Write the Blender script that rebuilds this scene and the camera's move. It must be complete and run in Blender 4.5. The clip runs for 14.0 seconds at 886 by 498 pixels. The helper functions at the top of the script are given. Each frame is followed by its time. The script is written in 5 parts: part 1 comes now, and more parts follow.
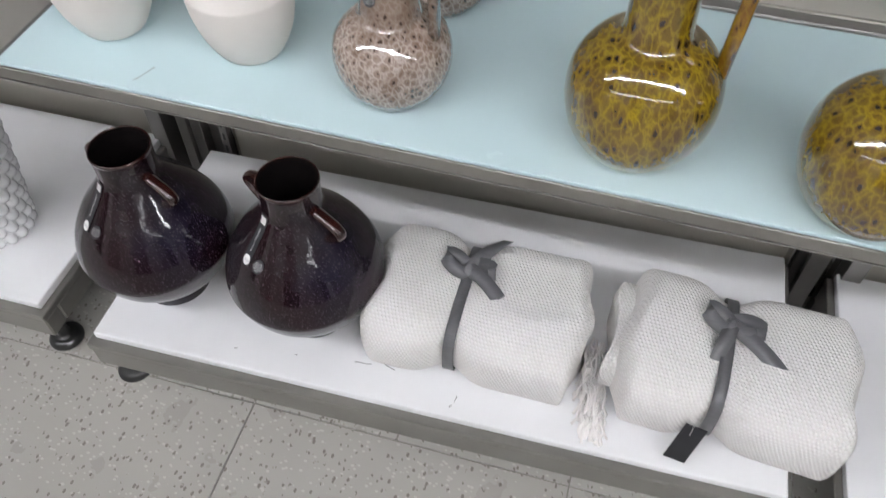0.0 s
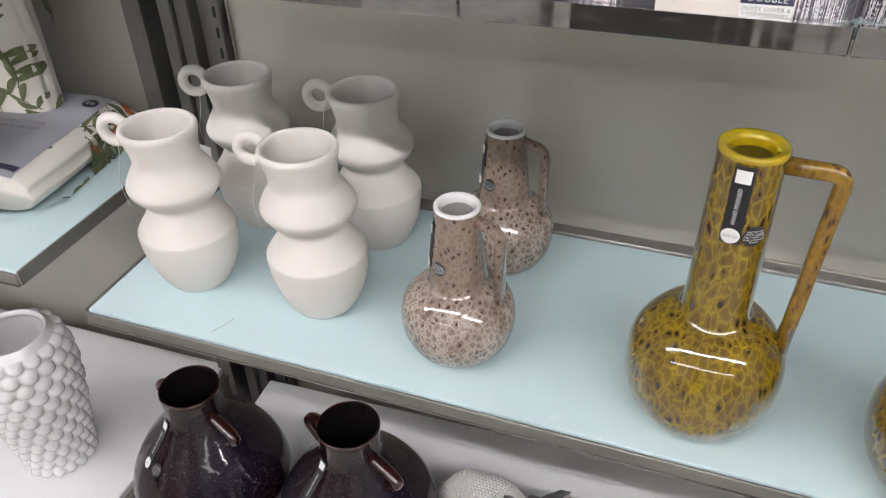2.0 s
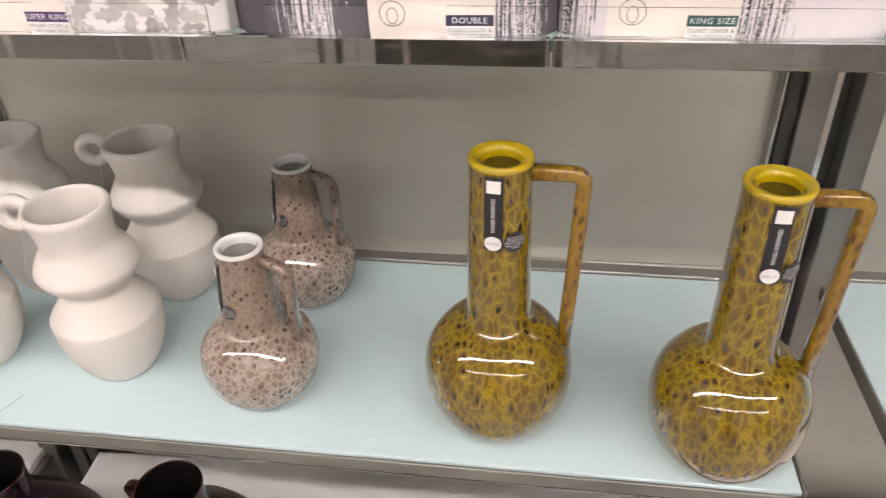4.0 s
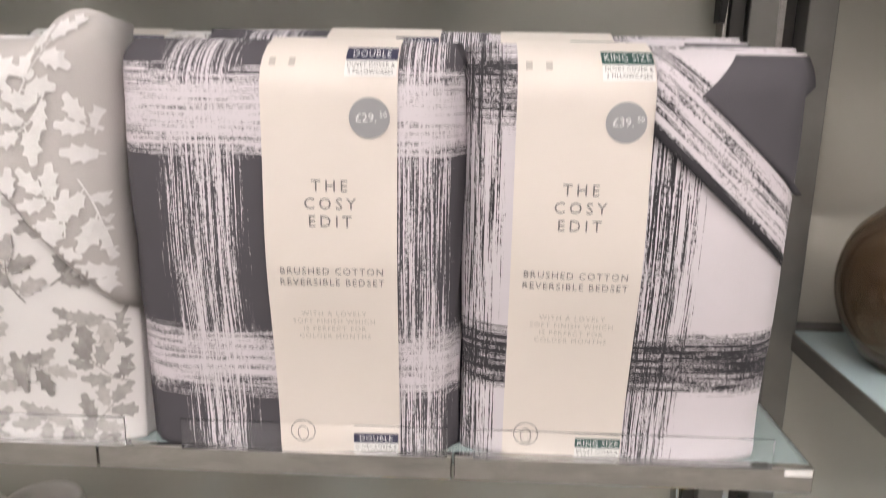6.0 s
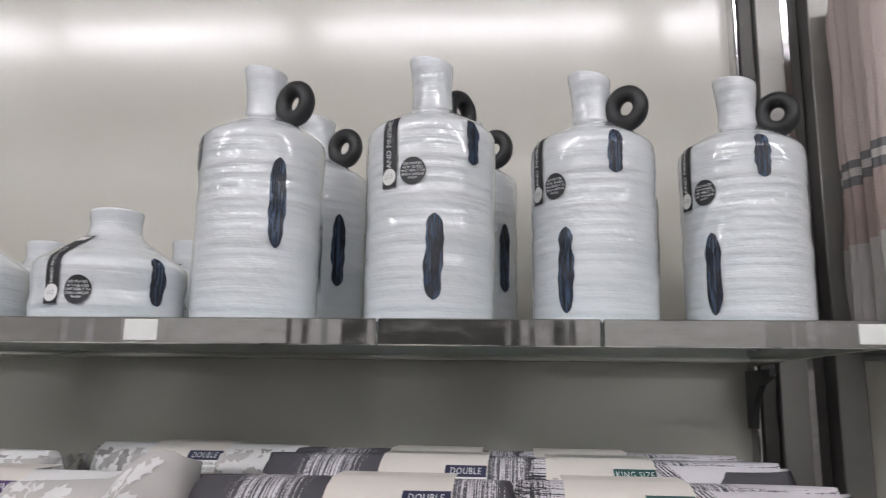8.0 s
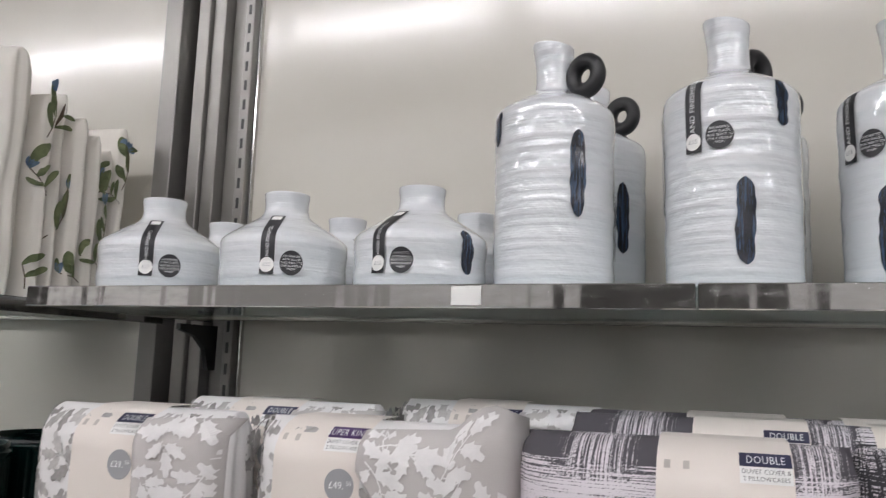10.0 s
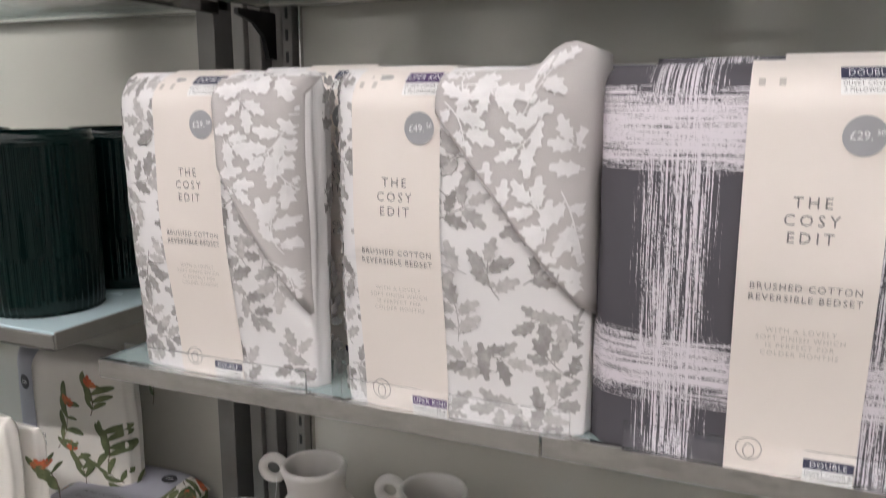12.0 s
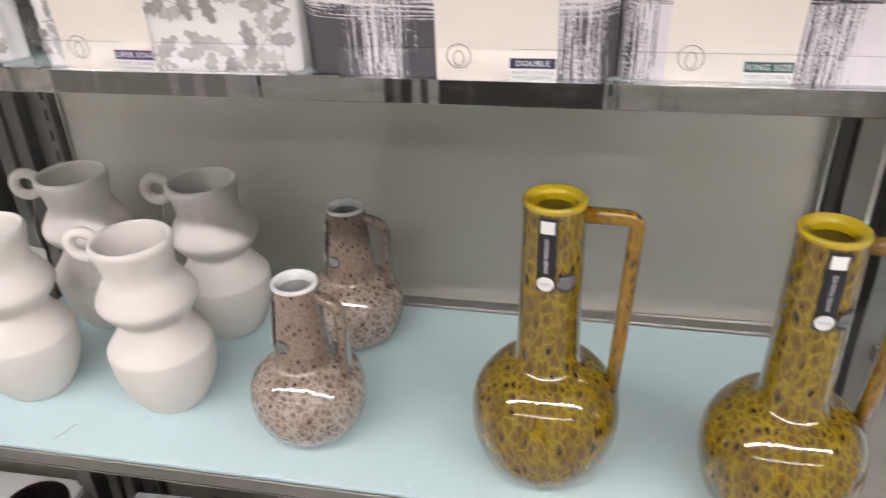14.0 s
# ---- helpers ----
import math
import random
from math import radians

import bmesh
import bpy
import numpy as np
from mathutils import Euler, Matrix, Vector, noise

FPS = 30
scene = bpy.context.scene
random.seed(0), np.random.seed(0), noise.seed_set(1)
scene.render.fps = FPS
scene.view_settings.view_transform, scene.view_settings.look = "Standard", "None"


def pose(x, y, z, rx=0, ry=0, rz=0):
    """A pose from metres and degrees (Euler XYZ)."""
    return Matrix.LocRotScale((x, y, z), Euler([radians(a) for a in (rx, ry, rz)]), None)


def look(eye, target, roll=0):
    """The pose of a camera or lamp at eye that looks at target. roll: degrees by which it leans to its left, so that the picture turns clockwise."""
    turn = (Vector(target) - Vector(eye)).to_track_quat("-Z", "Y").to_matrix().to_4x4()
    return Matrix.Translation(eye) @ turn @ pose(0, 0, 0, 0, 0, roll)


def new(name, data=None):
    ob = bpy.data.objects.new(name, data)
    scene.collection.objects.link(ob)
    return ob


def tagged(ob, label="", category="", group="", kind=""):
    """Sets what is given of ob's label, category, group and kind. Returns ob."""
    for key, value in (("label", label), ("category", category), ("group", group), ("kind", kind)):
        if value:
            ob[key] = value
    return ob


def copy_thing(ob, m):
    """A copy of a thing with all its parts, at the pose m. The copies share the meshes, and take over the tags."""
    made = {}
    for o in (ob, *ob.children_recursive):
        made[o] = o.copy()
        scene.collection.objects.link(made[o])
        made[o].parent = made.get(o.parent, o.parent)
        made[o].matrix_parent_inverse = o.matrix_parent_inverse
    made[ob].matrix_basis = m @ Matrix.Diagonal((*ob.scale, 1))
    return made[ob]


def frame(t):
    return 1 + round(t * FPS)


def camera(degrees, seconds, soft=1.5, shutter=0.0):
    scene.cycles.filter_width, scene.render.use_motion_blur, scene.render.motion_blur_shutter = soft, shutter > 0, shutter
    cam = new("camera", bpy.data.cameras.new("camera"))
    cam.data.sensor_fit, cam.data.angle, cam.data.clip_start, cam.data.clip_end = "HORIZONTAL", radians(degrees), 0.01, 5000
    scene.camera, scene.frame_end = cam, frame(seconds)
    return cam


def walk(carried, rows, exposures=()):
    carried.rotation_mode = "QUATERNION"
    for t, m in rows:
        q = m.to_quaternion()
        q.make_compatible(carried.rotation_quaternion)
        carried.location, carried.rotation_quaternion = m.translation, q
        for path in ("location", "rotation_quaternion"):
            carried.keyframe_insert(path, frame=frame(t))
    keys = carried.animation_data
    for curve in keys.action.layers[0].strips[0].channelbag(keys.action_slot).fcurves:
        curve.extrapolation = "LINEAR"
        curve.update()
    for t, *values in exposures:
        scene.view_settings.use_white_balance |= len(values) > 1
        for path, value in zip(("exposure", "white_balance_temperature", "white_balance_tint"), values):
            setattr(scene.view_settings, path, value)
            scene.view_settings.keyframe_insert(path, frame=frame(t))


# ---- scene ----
# One shop bay of home goods, filmed by a carried camera that tilts up and down again.
cam = camera(59.6, 14.0, soft=1.1, shutter=0.35)
PATH = [
    (0, (0.223, -0.69, 1.385), (-0.115, 0.515, -0.176), -0.1),
    (0.5, (0.205, -0.682, 1.413), (-0.213, 0.605, -0.059), -0.5),
    (1, (0.199, -0.674, 1.43), (-0.283, 0.703, 0.062), -0.5),
    (1.5, (0.192, -0.668, 1.448), (-0.337, 0.792, 0.188), -0.9),
    (2, (0.192, -0.674, 1.456), (-0.354, 0.846, 0.276), -1.5),
    (2.2, (0.193, -0.679, 1.458), (-0.349, 0.86, 0.301), -1.7),
    (4.3, (0.306, -0.653, 1.458), (0.145, 1.001, 0.345), -1.3),
    (4.5, (0.312, -0.651, 1.461), (0.187, 1.02, 0.37), -0.8),
    (5, (0.311, -0.648, 1.474), (0.236, 1.087, 0.482), -0.2),
    (5.5, (0.314, -0.643, 1.54), (0.243, 1.213, 0.797), 0.6),
    (6, (0.311, -0.647, 1.58), (0.239, 1.292, 1.097), 1.0),
    (6.5, (0.308, -0.655, 1.619), (0.235, 1.332, 1.408), 1.2),
    (7, (0.306, -0.661, 1.64), (0.226, 1.336, 1.713), 1.2),
    (7.5, (0.302, -0.67, 1.655), (0.205, 1.307, 1.94), 1.0),
    (8, (0.298, -0.681, 1.659), (0.13, 1.276, 2.038), 0.8),
    (8.5, (0.269, -0.694, 1.655), (-0.055, 1.242, 2.038), 0.9),
    (8.7, (0.258, -0.697, 1.654), (-0.122, 1.229, 2.036), 1.0),
    (10.8, (0.167, -0.74, 1.641), (-0.59, 1.108, 1.742), 1.5),
    (11, (0.163, -0.735, 1.627), (-0.608, 1.11, 1.657), 1.3),
    (11.5, (0.165, -0.722, 1.597), (-0.625, 1.108, 1.433), 0.8),
    (12, (0.167, -0.722, 1.559), (-0.593, 1.089, 1.184), 0.1),
    (12.5, (0.183, -0.715, 1.518), (-0.527, 1.064, 0.943), -0.6),
    (13, (0.208, -0.708, 1.489), (-0.415, 1.039, 0.741), -1.3),
    (13.5, (0.227, -0.702, 1.458), (-0.274, 1.021, 0.575), -1.8),
    (14, (0.271, -0.689, 1.446), (-0.045, 1.021, 0.458), -1.7),
]
EXPOSURE = [(0, -0.14, 6500, 10), (1, -0.18, 6500, 10), (2, -0.06, 6800, 12), (3.2, -0.05, 6900, 13), (4.4, 0.08, 7850, 20), (5.4, -0.1, 7950, 22), (6.2, -0.22, 7000, 13), (7, -0.50, 6700, 12), (7.6, -0.70, 6600, 12), (8.5, -0.82, 6600, 12), (11, -0.53, 6750, 12), (12, -0.38, 6850, 13), (13, -0.18, 6950, 12), (14, -0.03, 7000, 13)]
walk(cam, [(t, look(eye, target, roll)) for t, eye, target, roll in PATH], EXPOSURE)


# ---------------------------------------------------------------- light
world = bpy.data.worlds.new("world")
scene.world = world
world.use_nodes = True
world.node_tree.nodes["Background"].inputs[0].default_value = (1.0, 0.98, 0.97, 1)
world.node_tree.nodes["Background"].inputs[1].default_value = 0.02
TUBE, FAR_TUBE = 76.0, 19.0      # strength of the tubes over this aisle, and of those further off
CEIL = 3.5
FLOOR = 0.04

# ---------------------------------------------------------------- helpers for nodes and meshes
def node(nt, kind, **ins):
    n = nt.nodes.new(kind)
    for k, v in ins.items():
        if k.startswith("in"):
            key = int(k[2:])
            if hasattr(v, "is_linked"):
                nt.links.new(v, n.inputs[key])
            else:
                n.inputs[key].default_value = v
        elif k == "operation":
            n.operation = v
        elif k == "feature":
            n.feature = v
        elif k == "data_type":
            n.data_type = v
    return n


def calc(nt, op, a, b=0.0):
    return node(nt, "ShaderNodeMath", operation=op, in0=a, in1=b).outputs[0]


def mix(nt, f, a, b):
    n = nt.nodes.new("ShaderNodeMix")
    n.data_type = "RGBA"
    for sock, v in ((n.inputs[0], f), (n.inputs[6], a), (n.inputs[7], b)):
        if hasattr(v, "is_linked"):
            nt.links.new(v, sock)
        elif sock == n.inputs[0]:
            sock.default_value = v
        else:
            sock.default_value = (*v[:3], 1)
    return n.outputs[2]


def ramp(nt, f, stops):
    n = nt.nodes.new("ShaderNodeValToRGB")
    nt.links.new(f, n.inputs[0])
    e = n.color_ramp.elements
    while len(e) < len(stops):
        e.new(0.5)
    for el, (p, c) in zip(e, stops):
        el.position = p
        el.color = (*c, 1) if len(c) == 3 else c
    return n.outputs[0]


def coords(nt, scale=(1, 1, 1), name="Object"):
    tc = nt.nodes.new("ShaderNodeTexCoord")
    mp = nt.nodes.new("ShaderNodeMapping")
    mp.inputs[3].default_value = scale
    nt.links.new(tc.outputs[name], mp.inputs[0])
    return mp.outputs[0]


def noise_tex(nt, vec, scale, detail=3.0, rough=0.5):
    n = nt.nodes.new("ShaderNodeTexNoise")
    nt.links.new(vec, n.inputs["Vector"])
    n.inputs["Scale"].default_value = scale
    n.inputs["Detail"].default_value = detail
    n.inputs["Roughness"].default_value = rough
    return n.outputs["Fac"]


def voronoi(nt, vec, scale, feature="F1"):
    n = nt.nodes.new("ShaderNodeTexVoronoi")
    n.feature = feature
    nt.links.new(vec, n.inputs["Vector"])
    n.inputs["Scale"].default_value = scale
    return n.outputs[0]


def bump(nt, bsdf, height, strength, distance):
    b = nt.nodes.new("ShaderNodeBump")
    b.inputs["Strength"].default_value = strength
    b.inputs["Distance"].default_value = distance
    nt.links.new(height, b.inputs["Height"])
    nt.links.new(b.outputs[0], bsdf.inputs["Normal"])


def base(name, color=(0.5, 0.5, 0.5), rough=0.5, metal=0.0, coat=0.0, trans=0.0, spec=0.5):
    m = bpy.data.materials.new(name)
    m.use_nodes = True
    b = m.node_tree.nodes["Principled BSDF"]
    b.inputs["Base Color"].default_value = (*color, 1)
    b.inputs["Roughness"].default_value = rough
    b.inputs["Metallic"].default_value = metal
    b.inputs["Coat Weight"].default_value = coat
    b.inputs["Coat Roughness"].default_value = 0.03
    b.inputs["Transmission Weight"].default_value = trans
    b.inputs["Specular IOR Level"].default_value = spec
    return m, m.node_tree, b


def mottled(name, a, b, scale, rough=0.5, metal=0.0, grain=0.0, coat=0.0, grain_scale=400.0, spec=0.5):
    """A surface whose colour drifts between a and b, with a fine grain."""
    m, nt, bs = base(name, a, rough, metal, coat, spec=spec)
    v = coords(nt)
    f = noise_tex(nt, v, scale, 5.0, 0.6)
    f = calc(nt, "MULTIPLY", calc(nt, "SUBTRACT", f, 0.3), 2.5)
    nt.links.new(mix(nt, f, a, b), bs.inputs["Base Color"])
    fr = noise_tex(nt, v, scale * 4, 3.0)
    nt.links.new(calc(nt, "ADD", calc(nt, "MULTIPLY", fr, 0.16), rough - 0.08), bs.inputs["Roughness"])
    if grain:
        bump(nt, bs, noise_tex(nt, v, grain_scale, 2.0), grain, 0.001)
    return m


def part(name, bm, material, parent, label="", smooth=True):
    me = bpy.data.meshes.new(name)
    bm.to_mesh(me)
    bm.free()
    if smooth:
        me.polygons.foreach_set("use_smooth", [True] * len(me.polygons))
    me.materials.append(material)
    ob = new(name, me)
    ob.parent = parent
    if label:
        ob["label"] = label
    return ob


def thing(name, label, category, at, group="", kind="", turn=0.0):
    ob = new(name)
    ob.empty_display_size = 0.02
    ob.matrix_basis = pose(*at, 0, 0, turn)
    return tagged(ob, label, category, group, kind)


def box(bm, x0, x1, y0, y1, z0, z1, bevel=0.0, segments=2):
    r = bmesh.ops.create_cube(bm, size=1.0, matrix=Matrix.Translation(((x0 + x1) / 2, (y0 + y1) / 2, (z0 + z1) / 2)) @ Matrix.Diagonal((x1 - x0, y1 - y0, z1 - z0, 1)))
    if bevel:
        edges = list({e for v in r["verts"] for e in v.link_edges})
        bmesh.ops.bevel(bm, geom=edges, offset=bevel, segments=segments, profile=0.5, affect="EDGES")
    return bm


def boxed(*a, **k):
    return box(bmesh.new(), *a, **k)


def smooth_profile(pts, n=6):
    """Catmull-Rom through (r, z) points."""
    p = [Vector(q) for q in pts]
    p = [p[0] * 2 - p[1]] + p + [p[-1] * 2 - p[-2]]
    out = []
    for i in range(1, len(p) - 2):
        for k in range(n):
            t = k / n
            a, b, c, d = p[i - 1:i + 3]
            q = 0.5 * ((2 * b) + (c - a) * t + (2 * a - 5 * b + 4 * c - d) * t * t + (3 * b - a - 3 * c + d) * t ** 3)
            out.append((max(q.x, 0.0), q.y))
    out.append(tuple(pts[-1]))
    return out


def lathe(profile, seg=64, shape=None, bm=None):
    """Turn (r, z) round the z axis; shape(a, r, z) may move each point."""
    bm = bm or bmesh.new()
    rings = []
    for r, z in profile:
        if r < 1e-4:
            rings.append([bm.verts.new((0, 0, z))] * seg)
            continue
        ring = []
        for i in range(seg):
            a = 2 * math.pi * i / seg
            co = (r * math.cos(a), r * math.sin(a), z)
            ring.append(bm.verts.new(shape(a, r, z) if shape else co))
        rings.append(ring)
    for p, q in zip(rings, rings[1:]):
        for i in range(seg):
            j = (i + 1) % seg
            vs = []
            for v in (p[i], p[j], q[j], q[i]):
                if v not in vs:
                    vs.append(v)
            if len(vs) > 2:
                bm.faces.new(vs)
    bmesh.ops.recalc_face_normals(bm, faces=bm.faces)
    return bm


def sweep(points, section, closed=False, up=(0, 1, 0), bm=None):
    """Draw a section of (a, b) points along a path; a runs along up, b across it. section may be a function of t."""
    bm = bm or bmesh.new()
    pts = [Vector(p) for p in points]
    n = len(pts)
    rings = []
    for i, p in enumerate(pts):
        if closed:
            d = pts[(i + 1) % n] - pts[i - 1]
        else:
            d = pts[min(i + 1, n - 1)] - pts[max(i - 1, 0)]
        d.normalize()
        u = Vector(up)
        u = (u - d * u.dot(d)).normalized()
        s = d.cross(u)
        sec = section(i / max(n - 1, 1)) if callable(section) else section
        rings.append([bm.verts.new(p + u * a + s * b) for a, b in sec])
    m = len(rings[0])
    for k in range(n if closed else n - 1):
        p, q = rings[k], rings[(k + 1) % n]
        for i in range(m):
            bm.faces.new((p[i], p[(i + 1) % m], q[(i + 1) % m], q[i]))
    if not closed:
        bm.faces.new(rings[0])
        bm.faces.new(rings[-1][::-1])
    bmesh.ops.recalc_face_normals(bm, faces=bm.faces)
    return bm


def oval(a, b, n=12):
    return [(a * math.cos(2 * math.pi * i / n), b * math.sin(2 * math.pi * i / n)) for i in range(n)]


def squarish(a, b, n=16, p=4.0):
    out = []
    for i in range(n):
        t = 2 * math.pi * i / n
        c, s = math.cos(t), math.sin(t)
        out.append((a * math.copysign(abs(c) ** (2 / p), c), b * math.copysign(abs(s) ** (2 / p), s)))
    return out


def rounded(points, radius=0.012, n=6):
    """A path with its inner corners rounded."""
    pts = [Vector(p) for p in points]
    out = [pts[0]]
    for a, b, c in zip(pts, pts[1:], pts[2:]):
        p, q = b + (a - b).normalized() * radius, b + (c - b).normalized() * radius
        for i in range(n + 1):
            t = i / n
            out.append(p * (1 - t) ** 2 + b * 2 * t * (1 - t) + q * t * t)
    out.append(pts[-1])
    return out


def torus(R, r, squash=1.0, n=36, m=14):
    return sweep([(R * math.cos(2 * math.pi * i / n), 0, R * math.sin(2 * math.pi * i / n)) for i in range(n)], oval(r * squash, r, m), closed=True)


def lettering(text, size, fit=None, align="CENTER", spacing=1.0):
    """A flat mesh of the words in the built-in font, as a bmesh in the xy plane; fit maps (u, v) to a place."""
    cu = bpy.data.curves.new("words", "FONT")
    cu.body, cu.size, cu.align_x, cu.align_y, cu.space_character = text, size, align, "CENTER", spacing
    cu.resolution_u = 2
    ob = bpy.data.objects.new("words", cu)
    me = bpy.data.meshes.new_from_object(ob)
    bm = bmesh.new()
    bm.from_mesh(me)
    bpy.data.objects.remove(ob)
    bpy.data.curves.remove(cu)
    bpy.data.meshes.remove(me)
    if fit:
        for v in bm.verts:
            v.co = fit(v.co.x, v.co.y)
    return bm


def sheet(u0, u1, v0, v1, fit, nu=8, nv=8, keep=None, bm=None):
    """A grid patch laid on a surface by fit(u, v)."""
    bm = bm or bmesh.new()
    g = [[bm.verts.new(fit(u0 + (u1 - u0) * i / nu, v0 + (v1 - v0) * j / nv)) for i in range(nu + 1)] for j in range(nv + 1)]
    for j in range(nv):
        for i in range(nu):
            if keep is None or keep(u0 + (u1 - u0) * (i + 0.5) / nu, v0 + (v1 - v0) * (j + 0.5) / nv):
                bm.faces.new((g[j][i], g[j][i + 1], g[j + 1][i + 1], g[j + 1][i]))
    return bm


def disc(u, v, r, fit, n=28, bm=None):
    bm = bm or bmesh.new()
    rings = [[bm.verts.new(fit(u + r * k / 3 * math.cos(2 * math.pi * i / n), v + r * k / 3 * math.sin(2 * math.pi * i / n))) for i in range(n)] for k in (1, 2, 3)]
    c = bm.verts.new(fit(u, v))
    for i in range(n):
        bm.faces.new((c, rings[0][i], rings[0][(i + 1) % n]))
        for a, b in zip(rings, rings[1:]):
            bm.faces.new((a[i], b[i], b[(i + 1) % n], a[(i + 1) % n]))
    return bm


# ---------------------------------------------------------------- materials
M = {}
M["panel"] = mottled("panel_paint", (0.53, 0.505, 0.443), (0.56, 0.535, 0.473), 3.0, 0.20, grain=0.0, coat=0.45)
M["panel"].node_tree.nodes["Principled BSDF"].inputs["Coat Roughness"].default_value = 0.11
M["steel"] = mottled("grey_powder_coat", (0.21, 0.20, 0.19), (0.26, 0.25, 0.235), 9.0, 0.36, metal=0.55, grain=0.05)
M["dark_steel"] = mottled("dark_steel", (0.05, 0.047, 0.045), (0.08, 0.076, 0.07), 12.0, 0.4, metal=0.5)
M["chrome"], nt, b = base("worn_chrome_painted_reflections", (0.72, 0.71, 0.70), 0.10, 1.0)
v = coords(nt, (1, 1, 3))
# One noise paints reflection patches into the colour and wear into the roughness.
wear_reflections = noise_tex(nt, v, 26.0, 5.0, 0.65)
nt.links.new(mix(nt, wear_reflections, (0.74, 0.73, 0.72), (0.36, 0.35, 0.34)), b.inputs["Base Color"])
nt.links.new(calc(nt, "ADD", calc(nt, "MULTIPLY", calc(nt, "POWER", wear_reflections, 3.0), 0.45), 0.05), b.inputs["Roughness"])
bump(nt, b, noise_tex(nt, coords(nt, (9, 1, 1)), 2.2, 2.0), 0.22, 0.012)
M["black_plastic"] = mottled("black_plastic", (0.012, 0.012, 0.012), (0.025, 0.025, 0.025), 30, 0.35)
M["blue_glass"] = mottled("backed_glass", (0.55, 0.70, 0.73), (0.57, 0.715, 0.745), 4.0, 0.24, spec=0.3)
M["deck"] = mottled("white_laminate", (0.76, 0.76, 0.77), (0.80, 0.80, 0.81), 7.0, 0.35, grain=0.02)
M["rail"] = mottled("deck_rail", (0.20, 0.19, 0.175), (0.27, 0.26, 0.24), 6.0, 0.33, metal=0.6)
M["ceiling"] = mottled("ceiling_paint", (0.72, 0.71, 0.69), (0.76, 0.75, 0.73), 1.5, 0.8)
M["wall"] = mottled("wall_paint", (0.46, 0.45, 0.44), (0.54, 0.53, 0.52), 1.5, 0.7)
M["added_screen"] = mottled("added_screen_paint", (0.26, 0.25, 0.24), (0.36, 0.35, 0.335), 1.2, 0.6)
M["black_card"] = mottled("black_card", (0.016, 0.016, 0.019), (0.022, 0.022, 0.026), 40, 0.45)
M["white_card"] = mottled("white_card", (0.78, 0.77, 0.75), (0.82, 0.81, 0.79), 40, 0.5)
M["ink_white"] = mottled("white_ink", (0.75, 0.75, 0.75), (0.8, 0.8, 0.8), 40, 0.5)
M["ink_dark"] = mottled("dark_ink", (0.15, 0.142, 0.135), (0.18, 0.172, 0.165), 40, 0.6)
M["ink_pale"] = mottled("pale_ink", (0.46, 0.42, 0.38), (0.5, 0.46, 0.42), 40, 0.6)
M["ink_grey"] = mottled("grey_ink", (0.30, 0.30, 0.31), (0.33, 0.33, 0.34), 40, 0.6)
M["navy_card"] = mottled("navy_card", (0.025, 0.025, 0.06), (0.03, 0.03, 0.07), 40, 0.5)
M["green_card"] = mottled("green_card", (0.008, 0.06, 0.05), (0.01, 0.07, 0.06), 40, 0.5)
M["purple_card"] = mottled("purple_card", (0.06, 0.025, 0.10), (0.07, 0.03, 0.12), 40, 0.5)
M["cream_card"] = mottled("cream_card", (0.73, 0.665, 0.61), (0.75, 0.685, 0.63), 6, 0.55, grain=0.05, grain_scale=900)
M["white_matt"] = mottled("matt_white_ceramic", (0.68, 0.64, 0.60), (0.72, 0.68, 0.64), 12, 0.75, grain=0.12, grain_scale=700)
M["white_gloss"] = mottled("white_glaze", (0.70, 0.69, 0.69), (0.74, 0.73, 0.73), 20, 0.18, coat=0.5)


def glass(name, color, rough, alpha=0.0):
    m, nt, b = base(name, color, rough, trans=1.0)
    b.inputs["IOR"].default_value = 1.45
    return m


M["shelf_glass"], nt, b = base("tinted_shelf_glass", (0.68, 0.82, 0.82), 0.07, trans=0.72)
M["acrylic"] = glass("clear_acrylic", (0.97, 0.98, 0.98), 0.02)
M["green_glass"] = mottled("dark_green_glass", (0.0008, 0.004, 0.0038), (0.0012, 0.010, 0.0085), 5, 0.13, spec=0.3)
M["brown_glass"], nt, b = base("brown_glass", (0.35, 0.24, 0.15), 0.04, trans=0.8)


